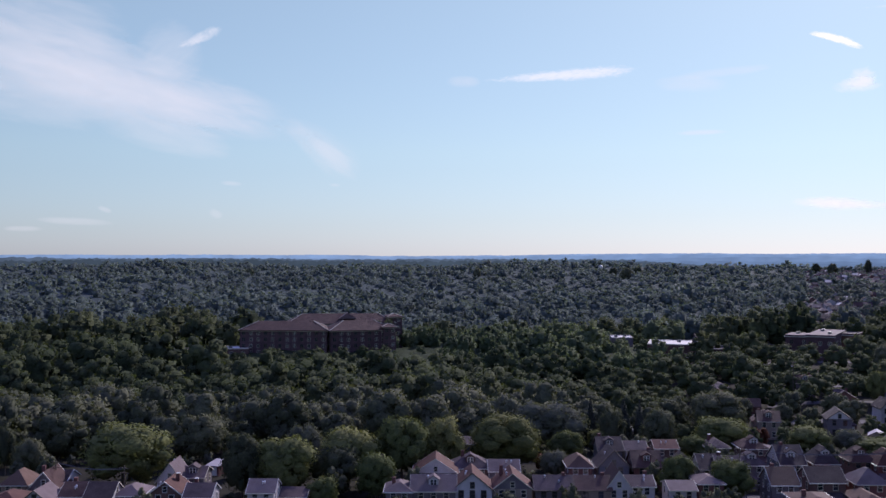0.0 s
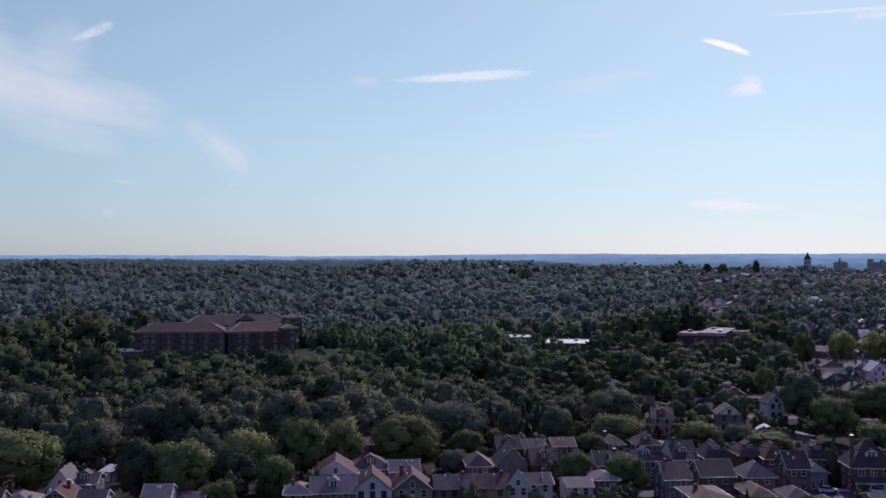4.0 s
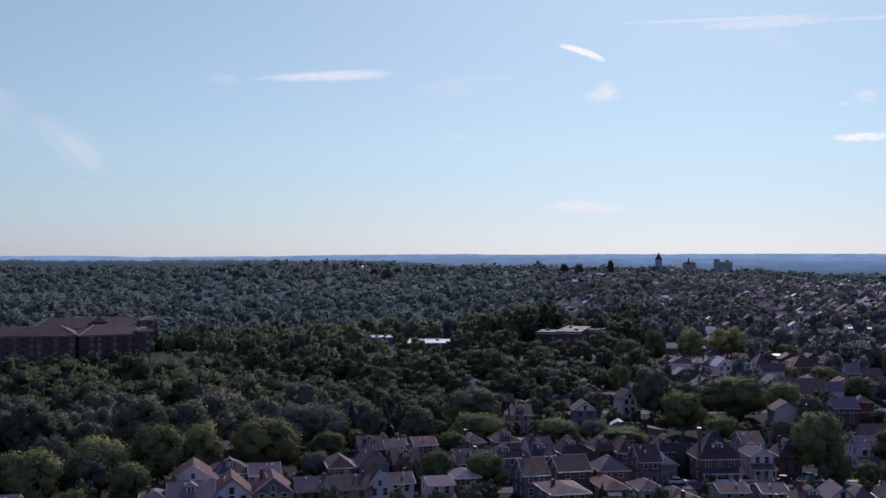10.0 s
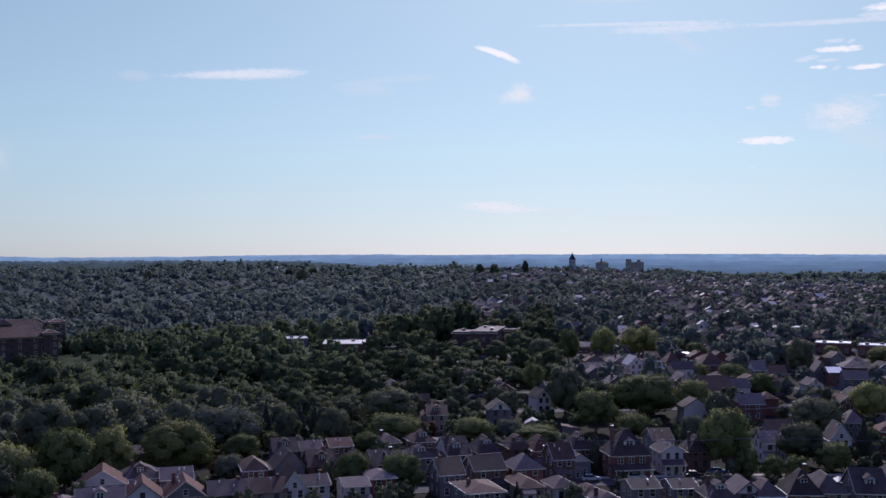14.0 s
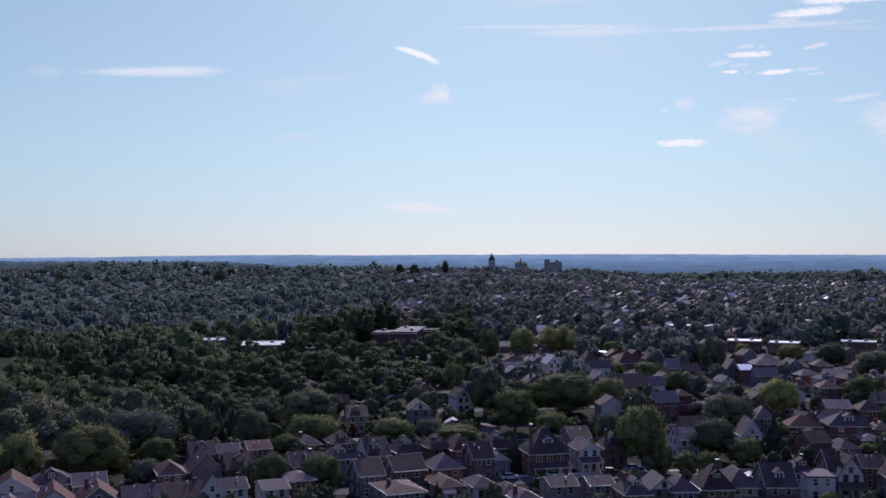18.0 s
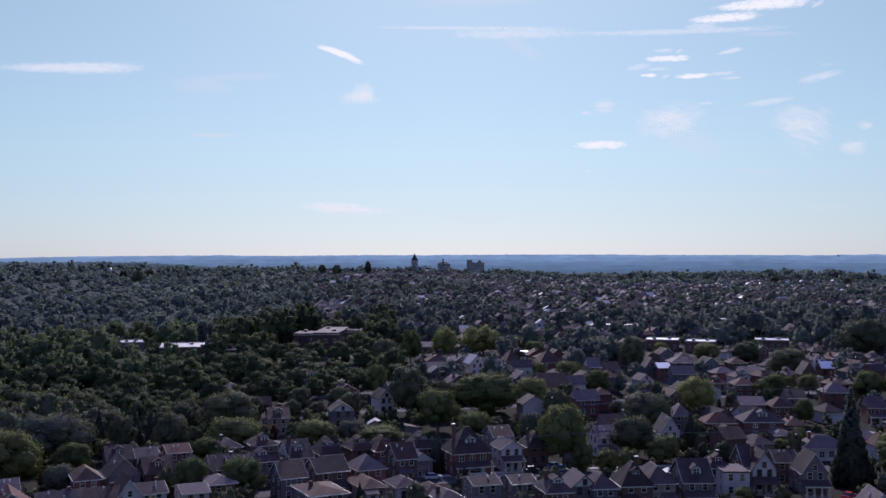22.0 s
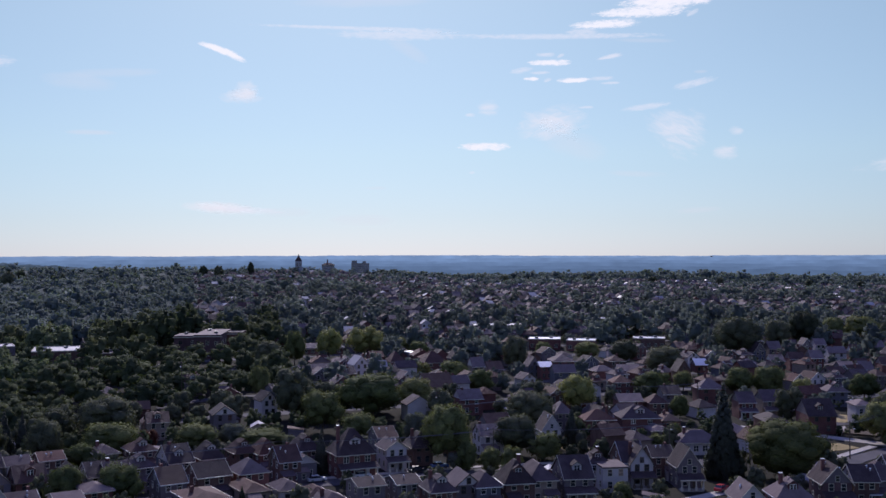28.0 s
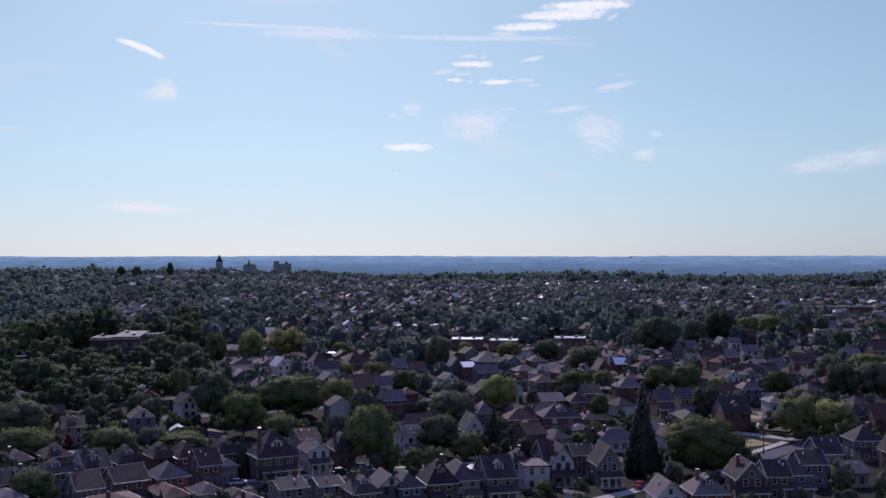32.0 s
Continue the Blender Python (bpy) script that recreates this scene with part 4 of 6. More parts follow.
house(209.9, 201.0, -29, 11.5, 8.2, 3.4, "hip", "white", "light", rise=2.7)
house(216.6, 223.3, -28, 5.3, 9.8, 2.8, "hip", "grey", "light", rise=1.1, chimney=False, lod=1)
house(216.6, 230.9, -27, 11.6, 9.2, 5.4, "hip", "brick", "grey", rise=3.1, dormer=True, chimney=False, lod=1)
house(204.2, 234.7, -26, 8.8, 8.0, 5.4, "hip", "brick", "red", rise=2.6, lod=1)
house(236.2, 256.3, -27, 7.9, 8.0, 5.4, "side", "brick", "light", rise=1.9, chimney=False, lod=1)
house(241.5, 249.0, -28, 6.0, 8.0, 5.4, "hip", "brown", "brown", rise=2.3, chimney=False, lod=1)
house(228.9, 230.6, -28, 5.4, 8.0, 3.4, "hip", "brick", "tan", rise=1.8, lod=1)
house(181.7, 229.5, -23, 5.2, 8.0, 5.4, "front", "white", "dark", rise=3.9, chimney=False)
house(203.5, 250.9, -24, 5.2, 8.0, 5.4, "hip", "grey", "light", rise=2.7, chimney=False, lod=1)
house(162.0, 230.4, -18, 6.5, 8.0, 5.4, "side", "white", "light", rise=2.4)
house(161.9, 141.7, -31, 5.2, 8.0, 5.4, "front", "white", "light", rise=2.8, chimney=False)
house(170.8, 138.7, -32, 6.9, 8.0, 5.4, "hip", "brick", "light", rise=3.2, dormer=True)
house(189.3, 142.9, -34, 6.0, 9.0, 5.4, "front", "maroon", "dark", rise=3.4, porch=True)
house(195.8, 140.3, -35, 5.2, 8.0, 5.4, "side", "brown", "dark", rise=2.7, chimney=False)
house(200.6, 139.6, -35, 6.9, 8.0, 5.4, "hip", "grey", "grey", rise=3.2, porch=True, chimney=False)
house(213.4, 143.4, -35, 6.0, 8.0, 5.4, "side", "grey", "dark", rise=2.4)
house(228.7, 149.3, -35, 5.9, 9.5, 5.4, "side", "cream", "dark", rise=3.2, chimney=False)
house(221.3, 137.6, -35, 5.2, 8.0, 3.4, "side", "cream", "light", rise=1.9, chimney=False)
house(253.2, 153.7, -35, 7.2, 8.0, 5.4, "hip", "grey", "dark", rise=3.1)
house(243.6, 138.7, -35, 5.2, 8.0, 5.4, "front", "brown", "dark", rise=3.9, chimney=False)
house(285.0, 203.9, -35, 5.2, 8.0, 6.4, "hip", "white", "light", rise=1.3, chimney=False, lod=1)
house(263.7, 204.0, -33, 8.2, 11.5, 5.4, "side", "brick", "dark", rise=4.2, dormer=True, lod=1)
house(244.6, 204.9, -32, 6.3, 11.5, 5.4, "hip", "brick", "dark", rise=1.7, chimney=False, lod=1)
house(287.0, 169.4, -35, 5.2, 8.2, 5.4, "side", "brick", "red", rise=3.6, chimney=False, lod=1)
house(286.9, 177.4, -35, 5.2, 8.0, 5.4, "hip", "cream", "grey", rise=3.2, lod=1)
house(289.0, 194.0, -35, 5.2, 8.0, 5.4, "front", "brown", "dark", rise=3.9, chimney=False, lod=1)
house(193.3, 402.4, -6, 15.4, 8.0, 3.4, "side", "white", "light", rise=2.4, chimney=False, lod=1)
house(211.7, 398.3, -8, 6.6, 9.0, 5.4, "front", "white", "pale", rise=3.3, lod=1)
house(211.0, 379.0, -10, 5.8, 9.0, 5.4, "side", "white", "pale", rise=3.0, chimney=False, lod=1)
house(231.7, 401.4, -11, 6.3, 8.0, 5.4, "hip", "brick", "brown", rise=3.9, chimney=False, lod=1)
house(254.7, 425.5, -12, 4.4, 8.5, 5.4, "flat", "blue", "white", rise=0.3, lod=1)
house(243.1, 388.2, -14, 10.1, 9.0, 5.4, "hip", "brick", "brown", rise=4.5, chimney=False, lod=1)
house(260.4, 394.7, -16, 7.0, 9.0, 5.4, "front", "blue", "dark", rise=4.6, chimney=False, lod=1)
house(249.7, 364.2, -17, 5.2, 8.0, 5.4, "side", "cream", "light", rise=3.4, lod=1)
house(203.9, 346.0, -12, 5.2, 8.0, 5.4, "front", "white", "light", rise=2.6, chimney=False, lod=1)
house(200.1, 318.1, -14, 10.5, 11.5, 5.4, "side", "cream", "tan", rise=4.8, chimney=False, lod=1)
house(195.2, 289.4, -16, 7.8, 8.0, 5.4, "side", "brick", "light", rise=2.7, lod=1)
house(137.1, 323.2, -3, 5.2, 8.0, 5.4, "front", "white", "dark", rise=2.6, chimney=False, lod=1)
house(149.9, 344.2, -4, 5.2, 8.0, 5.4, "side", "blue", "grey", rise=1.7, chimney=False, lod=1)
house(259.7, 365.7, -18, 6.4, 8.8, 3.4, "side", "cream", "tan", rise=2.9, lod=1)
house(270.9, 353.2, -21, 5.2, 8.0, 5.4, "front", "blue", "grey", rise=3.6, chimney=False, lod=1)
house(272.5, 346.8, -22, 5.2, 8.0, 5.4, "side", "brick", "white", rise=1.7, chimney=False, lod=1)
house(267.6, 328.4, -24, 8.8, 8.0, 5.4, "side", "blue", "light", rise=2.6, lod=1)
house(292.4, 360.0, -24, 9.4, 11.0, 5.4, "hip", "brick", "light", rise=2.7, chimney=False, lod=1)
house(310.6, 360.1, -26, 7.8, 11.5, 3.4, "hip", "brick", "tan", rise=1.5, chimney=False, lod=1)
house(311.4, 346.3, -26, 7.3, 8.5, 5.4, "hip", "brown", "brown", rise=2.1, lod=1)
house(293.0, 318.2, -27, 8.8, 8.0, 5.4, "side", "white", "light", rise=1.9, porch=True, chimney=False, lod=1)
house(266.0, 292.4, -27, 7.4, 8.0, 5.4, "hip", "brick", "red", rise=2.3, chimney=False, lod=1)
house(310.2, 305.1, -29, 5.6, 9.0, 5.4, "front", "brown", "dark", rise=4.2, lod=1)
house(343.0, 326.5, -29, 5.2, 8.0, 3.4, "side", "brick", "white", rise=2.4, chimney=False, lod=1)
house(280.7, 262.8, -30, 9.1, 8.0, 5.4, "hip", "brick", "light", rise=3.0, chimney=False, lod=1)
house(258.7, 260.2, -28, 6.0, 8.0, 5.4, "side", "grey", "dark", rise=2.4, lod=1)
house(393.9, 337.6, -31, 5.2, 8.0, 5.4, "front", "blue", "dark", rise=3.8, chimney=False, lod=1)
house(407.6, 340.2, -32, 5.8, 9.5, 5.4, "side", "grey", "light", rise=3.2, chimney=False, lod=1)
house(423.8, 343.0, -32, 5.2, 8.0, 5.4, "side", "brick", "grey", rise=2.8, lod=1)
house(429.2, 338.4, -33, 5.2, 8.0, 5.4, "front", "grey", "grey", rise=3.7, chimney=False, lod=1)
house(440.9, 339.4, -33, 5.2, 8.0, 5.4, "side", "white", "light", rise=2.6, chimney=False, lod=1)
house(368.2, 305.8, -32, 5.7, 8.0, 5.4, "side", "brick", "light", rise=2.4, lod=1)
house(381.9, 306.5, -33, 6.4, 8.0, 5.4, "side", "brick", "brown", rise=2.7, chimney=False, lod=1)
house(392.5, 304.3, -33, 5.5, 8.8, 5.4, "side", "brick", "light", rise=3.0, chimney=False, lod=1)
house(416.6, 311.5, -34, 8.0, 8.0, 5.4, "side", "white", "light", rise=2.6, lod=1)
house(425.3, 307.3, -34, 5.2, 8.0, 5.4, "side", "brick", "brown", rise=3.2, chimney=False, lod=1)
house(372.5, 274.0, -34, 5.6, 8.0, 5.4, "side", "grey", "light", rise=2.0, chimney=False, lod=1)
house(373.3, 265.3, -35, 5.2, 8.0, 5.4, "side", "white", "light", rise=2.9, lod=1)
house(397.9, 269.3, -35, 11.2, 8.0, 5.4, "side", "brick", "brown", rise=2.6, chimney=False, lod=1)
house(451.5, 315.5, -35, 7.6, 8.2, 5.4, "side", "cream", "light", rise=2.8, chimney=False, lod=1)
house(495.8, 327.4, -35, 9.5, 8.2, 5.4, "hip", "brick", "tan", rise=3.6, lod=1)
house(443.1, 275.2, -35, 7.0, 8.0, 5.4, "side", "white", "light", rise=2.6, chimney=False, lod=1)
house(464.5, 274.0, -35, 8.4, 11.2, 5.4, "side", "brick", "brown", rise=3.9, chimney=False, lod=1)
house(310.7, 232.7, -34, 6.8, 8.0, 5.4, "hip", "blue", "light", rise=2.8, dormer=True, lod=1)
house(265.3, 233.2, -31, 5.3, 8.0, 5.4, "side", "brick", "grey", rise=2.8, porch=True, chimney=False, lod=1)
house(275.1, 230.7, -32, 7.1, 9.0, 5.4, "side", "cream", "grey", rise=3.0, porch=True, chimney=False, lod=1)

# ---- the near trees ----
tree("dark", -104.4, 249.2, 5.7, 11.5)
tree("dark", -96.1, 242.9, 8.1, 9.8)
tree("round", -71.2, 233.7, 23.2, 14.9)
tree("silver", -75.6, 278.7, 7.0, 11.3)
tree("dark", -42.9, 223.6, 9.6, 14.5)
tree("round", -34.3, 224.2, 15.8, 13.6)
tree("silver", -33.2, 251.2, 10.0, 11.9)
tree("round", -21.5, 237.6, 17.2, 13.4)
tree("dark", -23.4, 230.8, 13.1, 10.5)
tree("bush", -24.7, 216.2, 8.4, 6.8)
tree("round", -14.0, 221.3, 10.9, 10.5)
tree("round", -9.3, 240.7, 13.6, 15.4)
tree("round", 0.2, 247.0, 11.9, 14.4)
tree("great", 15.1, 251.6, 20.9, 14.4)
tree("silver", 29.2, 288.5, 24.2, 13.9)
tree("round", 31.9, 267.9, 10.9, 7.7)
tree("silver", 26.3, 244.1, 8.7, 7.0)
tree("red", 24.3, 253.7, 4.9, 4.5)
tree("fir", 43.4, 306.2, 4.9, 14.6)
tree("dark", 47.1, 290.7, 8.4, 12.3)
tree("fir", 53.2, 307.1, 6.1, 14.6)
tree("fir", 56.3, 298.5, 4.3, 14.5)
tree("round", 44.3, 290.3, 11.2, 6.3)
tree("dark", 58.6, 282.0, 11.7, 12.8)
tree("round", 50.3, 224.4, 9.2, 9.6)
tree("round", 61.1, 220.9, 11.2, 9.5)
tree("round", 63.6, 263.4, 9.6, 7.1)
tree("round", 72.8, 273.5, 18.2, 10.9)
tree("dark", 83.4, 315.1, 19.8, 14.1)
tree("round", 95.7, 272.8, 14.4, 8.3)
tree("red", 88.6, 290.8, 5.1, 5.7)
tree("cone", 15.3, 216.6, 4.9, 7.7)
tree("dark", -60.9, 261.8, 13.8, 12.7)
tree("yellow", -66.3, 231.5, 3.5, 5.3)
tree("round", 113.0, 268.6, 18.8, 5.6)
tree("silver", 107.0, 275.1, 9.7, 6.8)
tree("fir", 112.8, 231.6, 4.1, 10.9)
tree("round", 140.6, 264.5, 12.1, 8.3)
tree("silver", 150.2, 247.9, 9.4, 9.6)
tree("round", 143.7, 222.5, 14.4, 15.6)
tree("bush", 143.6, 213.5, 6.9, 7.5)
tree("bush", 148.7, 210.6, 6.7, 5.8)
tree("bush", 153.1, 207.9, 6.3, 6.1)
tree("dark", 166.3, 223.3, 13.6, 11.0)
tree("bush", 168.3, 214.0, 10.9, 7.4)
tree("silver", 167.0, 224.7, 5.2, 5.7)
tree("fir", 187.3, 226.1, 4.6, 11.8)
tree("round", 138.6, 283.8, 14.1, 12.7)
tree("round", 162.7, 296.7, 23.3, 14.9)
tree("round", 182.1, 301.7, 15.2, 11.7)
tree("cone", 82.2, 206.2, 2.3, 5.1)
tree("great", 201.7, 164.3, 21.3, 14.3)
tree("fir", 190.0, 173.2, 8.3, 23.2)
tree("round", 262.3, 180.2, 13.4, 12.2)
tree("yellow", 271.0, 173.1, 14.6, 11.2)
tree("bush", 204.4, 210.2, 6.6, 4.1)
tree("round", 243.6, 240.2, 7.0, 8.2)
tree("bush", 217.0, 216.1, 5.1, 5.2)
tree("silver", 186.4, 220.7, 3.7, 5.1)
tree("bush", 154.1, 169.0, 5.1, 4.1)
tree("silver", 199.4, 124.2, 4.5, 4.0)
tree("bush", 261.5, 176.4, 8.8, 4.0)
tree("bush", 271.2, 176.4, 5.4, 3.8)
tree("round", 205.3, 449.6, 11.7, 16.2)
tree("yellow", 222.4, 448.2, 14.5, 16.8)
tree("yellow", 242.5, 450.0, 18.8, 16.7)
tree("round", 267.2, 461.1, 13.7, 9.2)
tree("round", 263.9, 434.5, 12.1, 9.3)
tree("bush", 230.2, 376.1, 8.5, 6.9)
tree("round", 229.1, 350.6, 13.6, 9.9)
tree("round", 223.8, 323.1, 11.7, 9.6)
tree("dark", 280.4, 377.5, 14.7, 15.8)
tree("yellow", 223.4, 265.9, 13.9, 13.7)
tree("round", 272.5, 281.7, 16.3, 9.7)
tree("dark", 242.2, 271.1, 6.1, 6.5)
tree("dark", 189.2, 249.0, 16.3, 12.8)
tree("dark", 323.8, 328.1, 20.0, 12.4)
tree("dark", 335.4, 365.5, 15.3, 11.5)
tree("round", 298.9, 264.4, 12.4, 11.0)
tree("round", 304.6, 256.1, 14.0, 11.9)
tree("yellow", 307.1, 243.2, 9.0, 8.6)
tree("round", 328.4, 233.2, 12.3, 10.0)
tree("dark", 361.8, 232.9, 14.7, 13.5)
tree("dark", 331.5, 209.5, 14.2, 14.7)
tree("dark", 344.9, 205.3, 15.6, 14.5)
tree("round", 421.4, 253.1, 18.6, 8.4)
tree("round", 294.0, 288.0, 9.4, 7.5)
tree("round", 149.3, 357.3, 8.3, 12.2)
tree("dark", 156.0, 336.2, 12.4, 9.8)
tree("dark", 180.2, 422.2, 15.5, 15.0)
tree("dark", 394.5, 350.0, 25.0, 20.7)
tree("dark", 436.6, 361.7, 15.7, 16.4)
tree("dark", 458.2, 362.2, 19.5, 19.9)
tree("round", 504.3, 377.4, 15.1, 13.7)
tree("round", 520.8, 372.7, 21.2, 13.9)
tree("dark", 503.8, 343.3, 10.6, 13.1)
tree("dark", 542.3, 354.5, 11.2, 13.2)
tree("dark", 482.8, 304.3, 12.9, 11.5)
tree("dark", 534.8, 316.4, 20.7, 14.0)
tree("round", 285.1, 404.5, 9.6, 9.4)
tree("round", 312.3, 398.0, 9.9, 9.6)
tree("round", 329.1, 384.9, 14.8, 9.6)

# ---- larger buildings ----
def polar(az, r):
    return r * math.sin(radians(az)), r * math.cos(radians(az))


def wing(b, m, w, d, eave, rise, cols, rows, wall, roof, front_only=False):
    """One wing of a large building: wall, hipped roof, string courses and single windows."""
    k = part("wing", Solid().box(-w / 2, w / 2, -d / 2, d / 2, -4, eave).mesh("wing", WALLS[wall]), b, "", m)
    part("roof", roof_solid("hip" if rise > 0.5 else "flat", w, d, eave + 0.004, rise, 0.9, 0.35).mesh("roof", ROOFS[roof]), k, f"{roof} roof")
    part("eaves_board", Solid().box(-w / 2 - 0.5, w / 2 + 0.5, -d / 2 - 0.5, -d / 2, eave - 0.75, eave - 0.35).mesh("eaves_board", stone_trim), k, "pale eaves board")
    if rise > 0.5:
        hw, hd = w / 2 + 0.9, d / 2 + 0.9
        cut = min(hw, hd) * 0.97
        rx, ry, top, low = max(hw - cut, 0.15), max(hd - cut, 0.15), eave + rise + 0.05, eave - 0.9 * rise / (min(w, d) / 2) + 0.4
        # hip caps kept pale to stand in for the sunlit ridges
        for sx, sy in ((-1, -1), (1, -1), (-1, 1), (1, 1)):
            part("hip_cap", Solid().tube((sx * hw, sy * hd, low), (sx * rx, sy * ry, top), 0.16, 0.16, 6).mesh("hip_cap", stone_trim), k, "hip flashing with sunlight put into its pale colour")
    step = eave / rows
    for side in ((0,) if front_only else (0, 1, -1)):
        length = w if side == 0 else d
        n = cols if side == 0 else max(2, int(cols * d / w))
        turn = Matrix.Rotation(side * math.pi / 2, 4, "Z") @ Matrix.Translation((0, -(d if side == 0 else w) / 2, 0))
        for j in range(rows):
            for i in range(n):
                window(k, 1.5, 1.7, turn @ Matrix.Translation((length * ((i + 0.5) / n - 0.5), 0, step * j + 0.9)), brown_trim if wall == "maroon" and (i * 7 + j * 5) % 5 < 2 else stone_trim, True)
    return k


def big_building(x, y, rot, name="building"):
    return empty(name, pose(x, y, ground_at(x, y), 0, 0, rot))


ax, ay = polar(-6.2, 560)
apartments = big_building(ax, ay, 6, "apartment_building")
wing(apartments, pose(-23, 3, 0, 0, 0, -7), 46, 17, 13.5, 4.2, 12, 4, "maroon", "brown")
wing(apartments, pose(15.5, 1.5, 0, 0, 0, 12), 34, 18, 13.5, 4.6, 9, 4, "maroon", "brown")
wing(apartments, pose(31, -2, 0, 0, 0, 12), 7, 8, 15.0, 1.6, 2, 4, "maroon", "brown")
wing(apartments, pose(6, 34, 0, 0, 0, 4), 60, 18, 15.0, 5.0, 14, 4, "maroon", "brown", True)
wing(apartments, pose(36, 32, 0, 0, 0, 8), 8, 9, 18.5, 1.6, 2, 5, "maroon", "brown")
part("pediment", Solid().prism([(-5, 17.4), (5, 17.4), (0, 20.8)], -7.5, -1).mesh("pediment", ROOFS["light"]), apartments, "pale gable on the roof", pose(9.5, 34, 0, 0, 0, 4))
tagged(apartments, "large four-storey brown brick apartment building with hipped roofs among trees", "apartment building")


school = big_building(189.2, 513.9, -27.9, "school_building")
wing(school, Matrix(), 13, 44, 11.0, 0.3, 3, 2, "maroon", "light")
wing(school, pose(-12.5, 2, 0), 12, 18, 9.6, 0.3, 2, 2, "maroon", "light")
wing(school, pose(10.5, 12, 0), 8, 16, 10.4, 0.3, 2, 2, "brick", "dark")
for ux, uy in ((-3, 8), (3, -12), (-14, 3)):
    part("roof_vent", Solid().box(ux - 0.9, ux + 0.9, uy - 0.8, uy + 0.8, 9.9 if ux < -12 else 11.3, 10.9 if ux < -12 else 12.2).box(ux - 1.0, ux + 1.0, uy - 0.9, uy + 0.9, 10.9 if ux < -12 else 12.2, 11.1 if ux < -12 else 12.4).mesh("roof_vent", metal_dark), school, "dark metal roof vent")
tagged(school, "dark red brick school with flat pale roofs and roof vents", "school building")


def flat_building(az, r, rot, w, d, eave, wall, roof, cols, label, name="commercial_building"):
    b = big_building(*polar(az, r), rot, name)
    k = part("wall", Solid().box(-w / 2, w / 2, -d / 2, d / 2, -3, eave).mesh("wall", WALLS[wall]), b)
    part("roof", Solid().box(-w / 2 + 0.3, w / 2 - 0.3, -d / 2 + 0.3, d / 2 - 0.3, eave, eave + 0.12).mesh("roof", ROOFS[roof]), b, f"flat {roof} roof")
    for x0, x1, y0, y1 in ((-w / 2, w / 2, -d / 2, -d / 2 + 0.3), (-w / 2, w / 2, d / 2 - 0.3, d / 2), (-w / 2, -w / 2 + 0.3, -d / 2 + 0.3, d / 2 - 0.3), (w / 2 - 0.3, w / 2, -d / 2 + 0.3, d / 2 - 0.3)):
        part("parapet", Solid().box(x0, x1, y0, y1, eave, eave + 0.5).mesh("parapet", stone_trim), b, "pale parapet")
    for i in range(cols):
        window(k, 1.6, 1.7, Matrix.Translation((w * ((i + 0.5) / cols - 0.5), -d / 2, 1.0)), stone_trim, True)
    for i in range(2):
        x, y = w * (0.2 - 0.45 * i), d * (0.15 - 0.2 * i)
        part("roof_unit", Solid().box(x - 0.9, x + 0.9, y - 0.7, y + 0.7, eave + 0.12, eave + 1.1).mesh("roof_unit", metal_dark), b, "grey metal roof unit")
    return tagged(b, label, "building", "flat-roofed buildings")


flat_building(12.3, 556, -14, 22, 30, 7.0, "brown", "pale", 6, "low workshop with a bright white flat roof among trees")
flat_building(9.7, 608, -6, 12, 20, 7.0, "grey", "pale", 4, "low shed with a white flat roof behind trees")
flat_building(15.0, 550, -18, 28, 22, 4.2, "brown", "grey", 6, "low brown building with a dark flat roof")
flat_building(38.2, 566, -40, 17, 17, 5.0, "brick", "white", 4, "brick shop with a bright flat white roof")
flat_building(40.2, 560, -44, 15, 16, 5.0, "brick", "white", 4, "brick shop with a flat white roof in sunlight")
flat_building(43.8, 575, -44, 17, 15, 5.0, "brown", "white", 5, "brown brick shop with a pale flat roof")
flat_building(35.6, 640, -30, 30, 18, 6.0, "grey", "pale", 7, "long low building with a pale flat roof")
flat_building(41.8, 690, -30, 34, 13, 6.5, "brick", "white", 8, "long brick shop row with a white flat roof")
flat_building(58.5, 640, -50, 46, 14, 6.0, "brick", "grey", 10, "long brick building with a grey flat roof")
flat_building(55.5, 760, -40, 50, 14, 6.0, "brown", "grey", 10, "long brown brick building with a grey flat roof")
flat_building(57.5, 860, -40, 60, 16, 7.0, "brick", "grey", 12, "long brick warehouse with a grey flat roof")
flat_building(-11.2, 560, 14, 12, 15, 4.0, "brown", "white", 2, "low annexe with a pale sloping roof beside the woods")
low = big_building(*polar(25.7, 540), -26, "long_house")
wing(low, Matrix(), 27, 9, 3.4, 2.2, 8, 1, "brick", "light")
tagged(low, "long low brick building with a pale roof by a field", "building")

# ---- landmarks on the ridge ----
RIDGE = 1600
bx, by = polar(24.75, RIDGE)
church = big_building(bx, by, -24, "church")
part("nave", Solid().box(-10, 16, -7, 7, -6, 6).prism([(-7, 6), (7, 6), (0, 11)], -10, 16, "x").mesh("nave", WALLS["stone"]), church, "grey stone nave")
tw = part("tower", Solid().box(-5, 5, -5, 5, -6, 21).mesh("tower", WALLS["stone"]), church, "square grey stone tower")
part("spire", Solid().add([(-5.6, -5.6, 21), (5.6, -5.6, 21), (5.6, 5.6, 21), (-5.6, 5.6, 21), (-1.8, -1.8, 27), (1.8, -1.8, 27), (1.8, 1.8, 27), (-1.8, 1.8, 27), (0, 0, 32)],
     [(3, 2, 1, 0), (0, 1, 5, 4), (1, 2, 6, 5), (2, 3, 7, 6), (3, 0, 4, 7), (4, 5, 8), (5, 6, 8), (6, 7, 8), (7, 4, 8)]).mesh("spire", ROOFS["dark"]), church, "dark pointed spire")
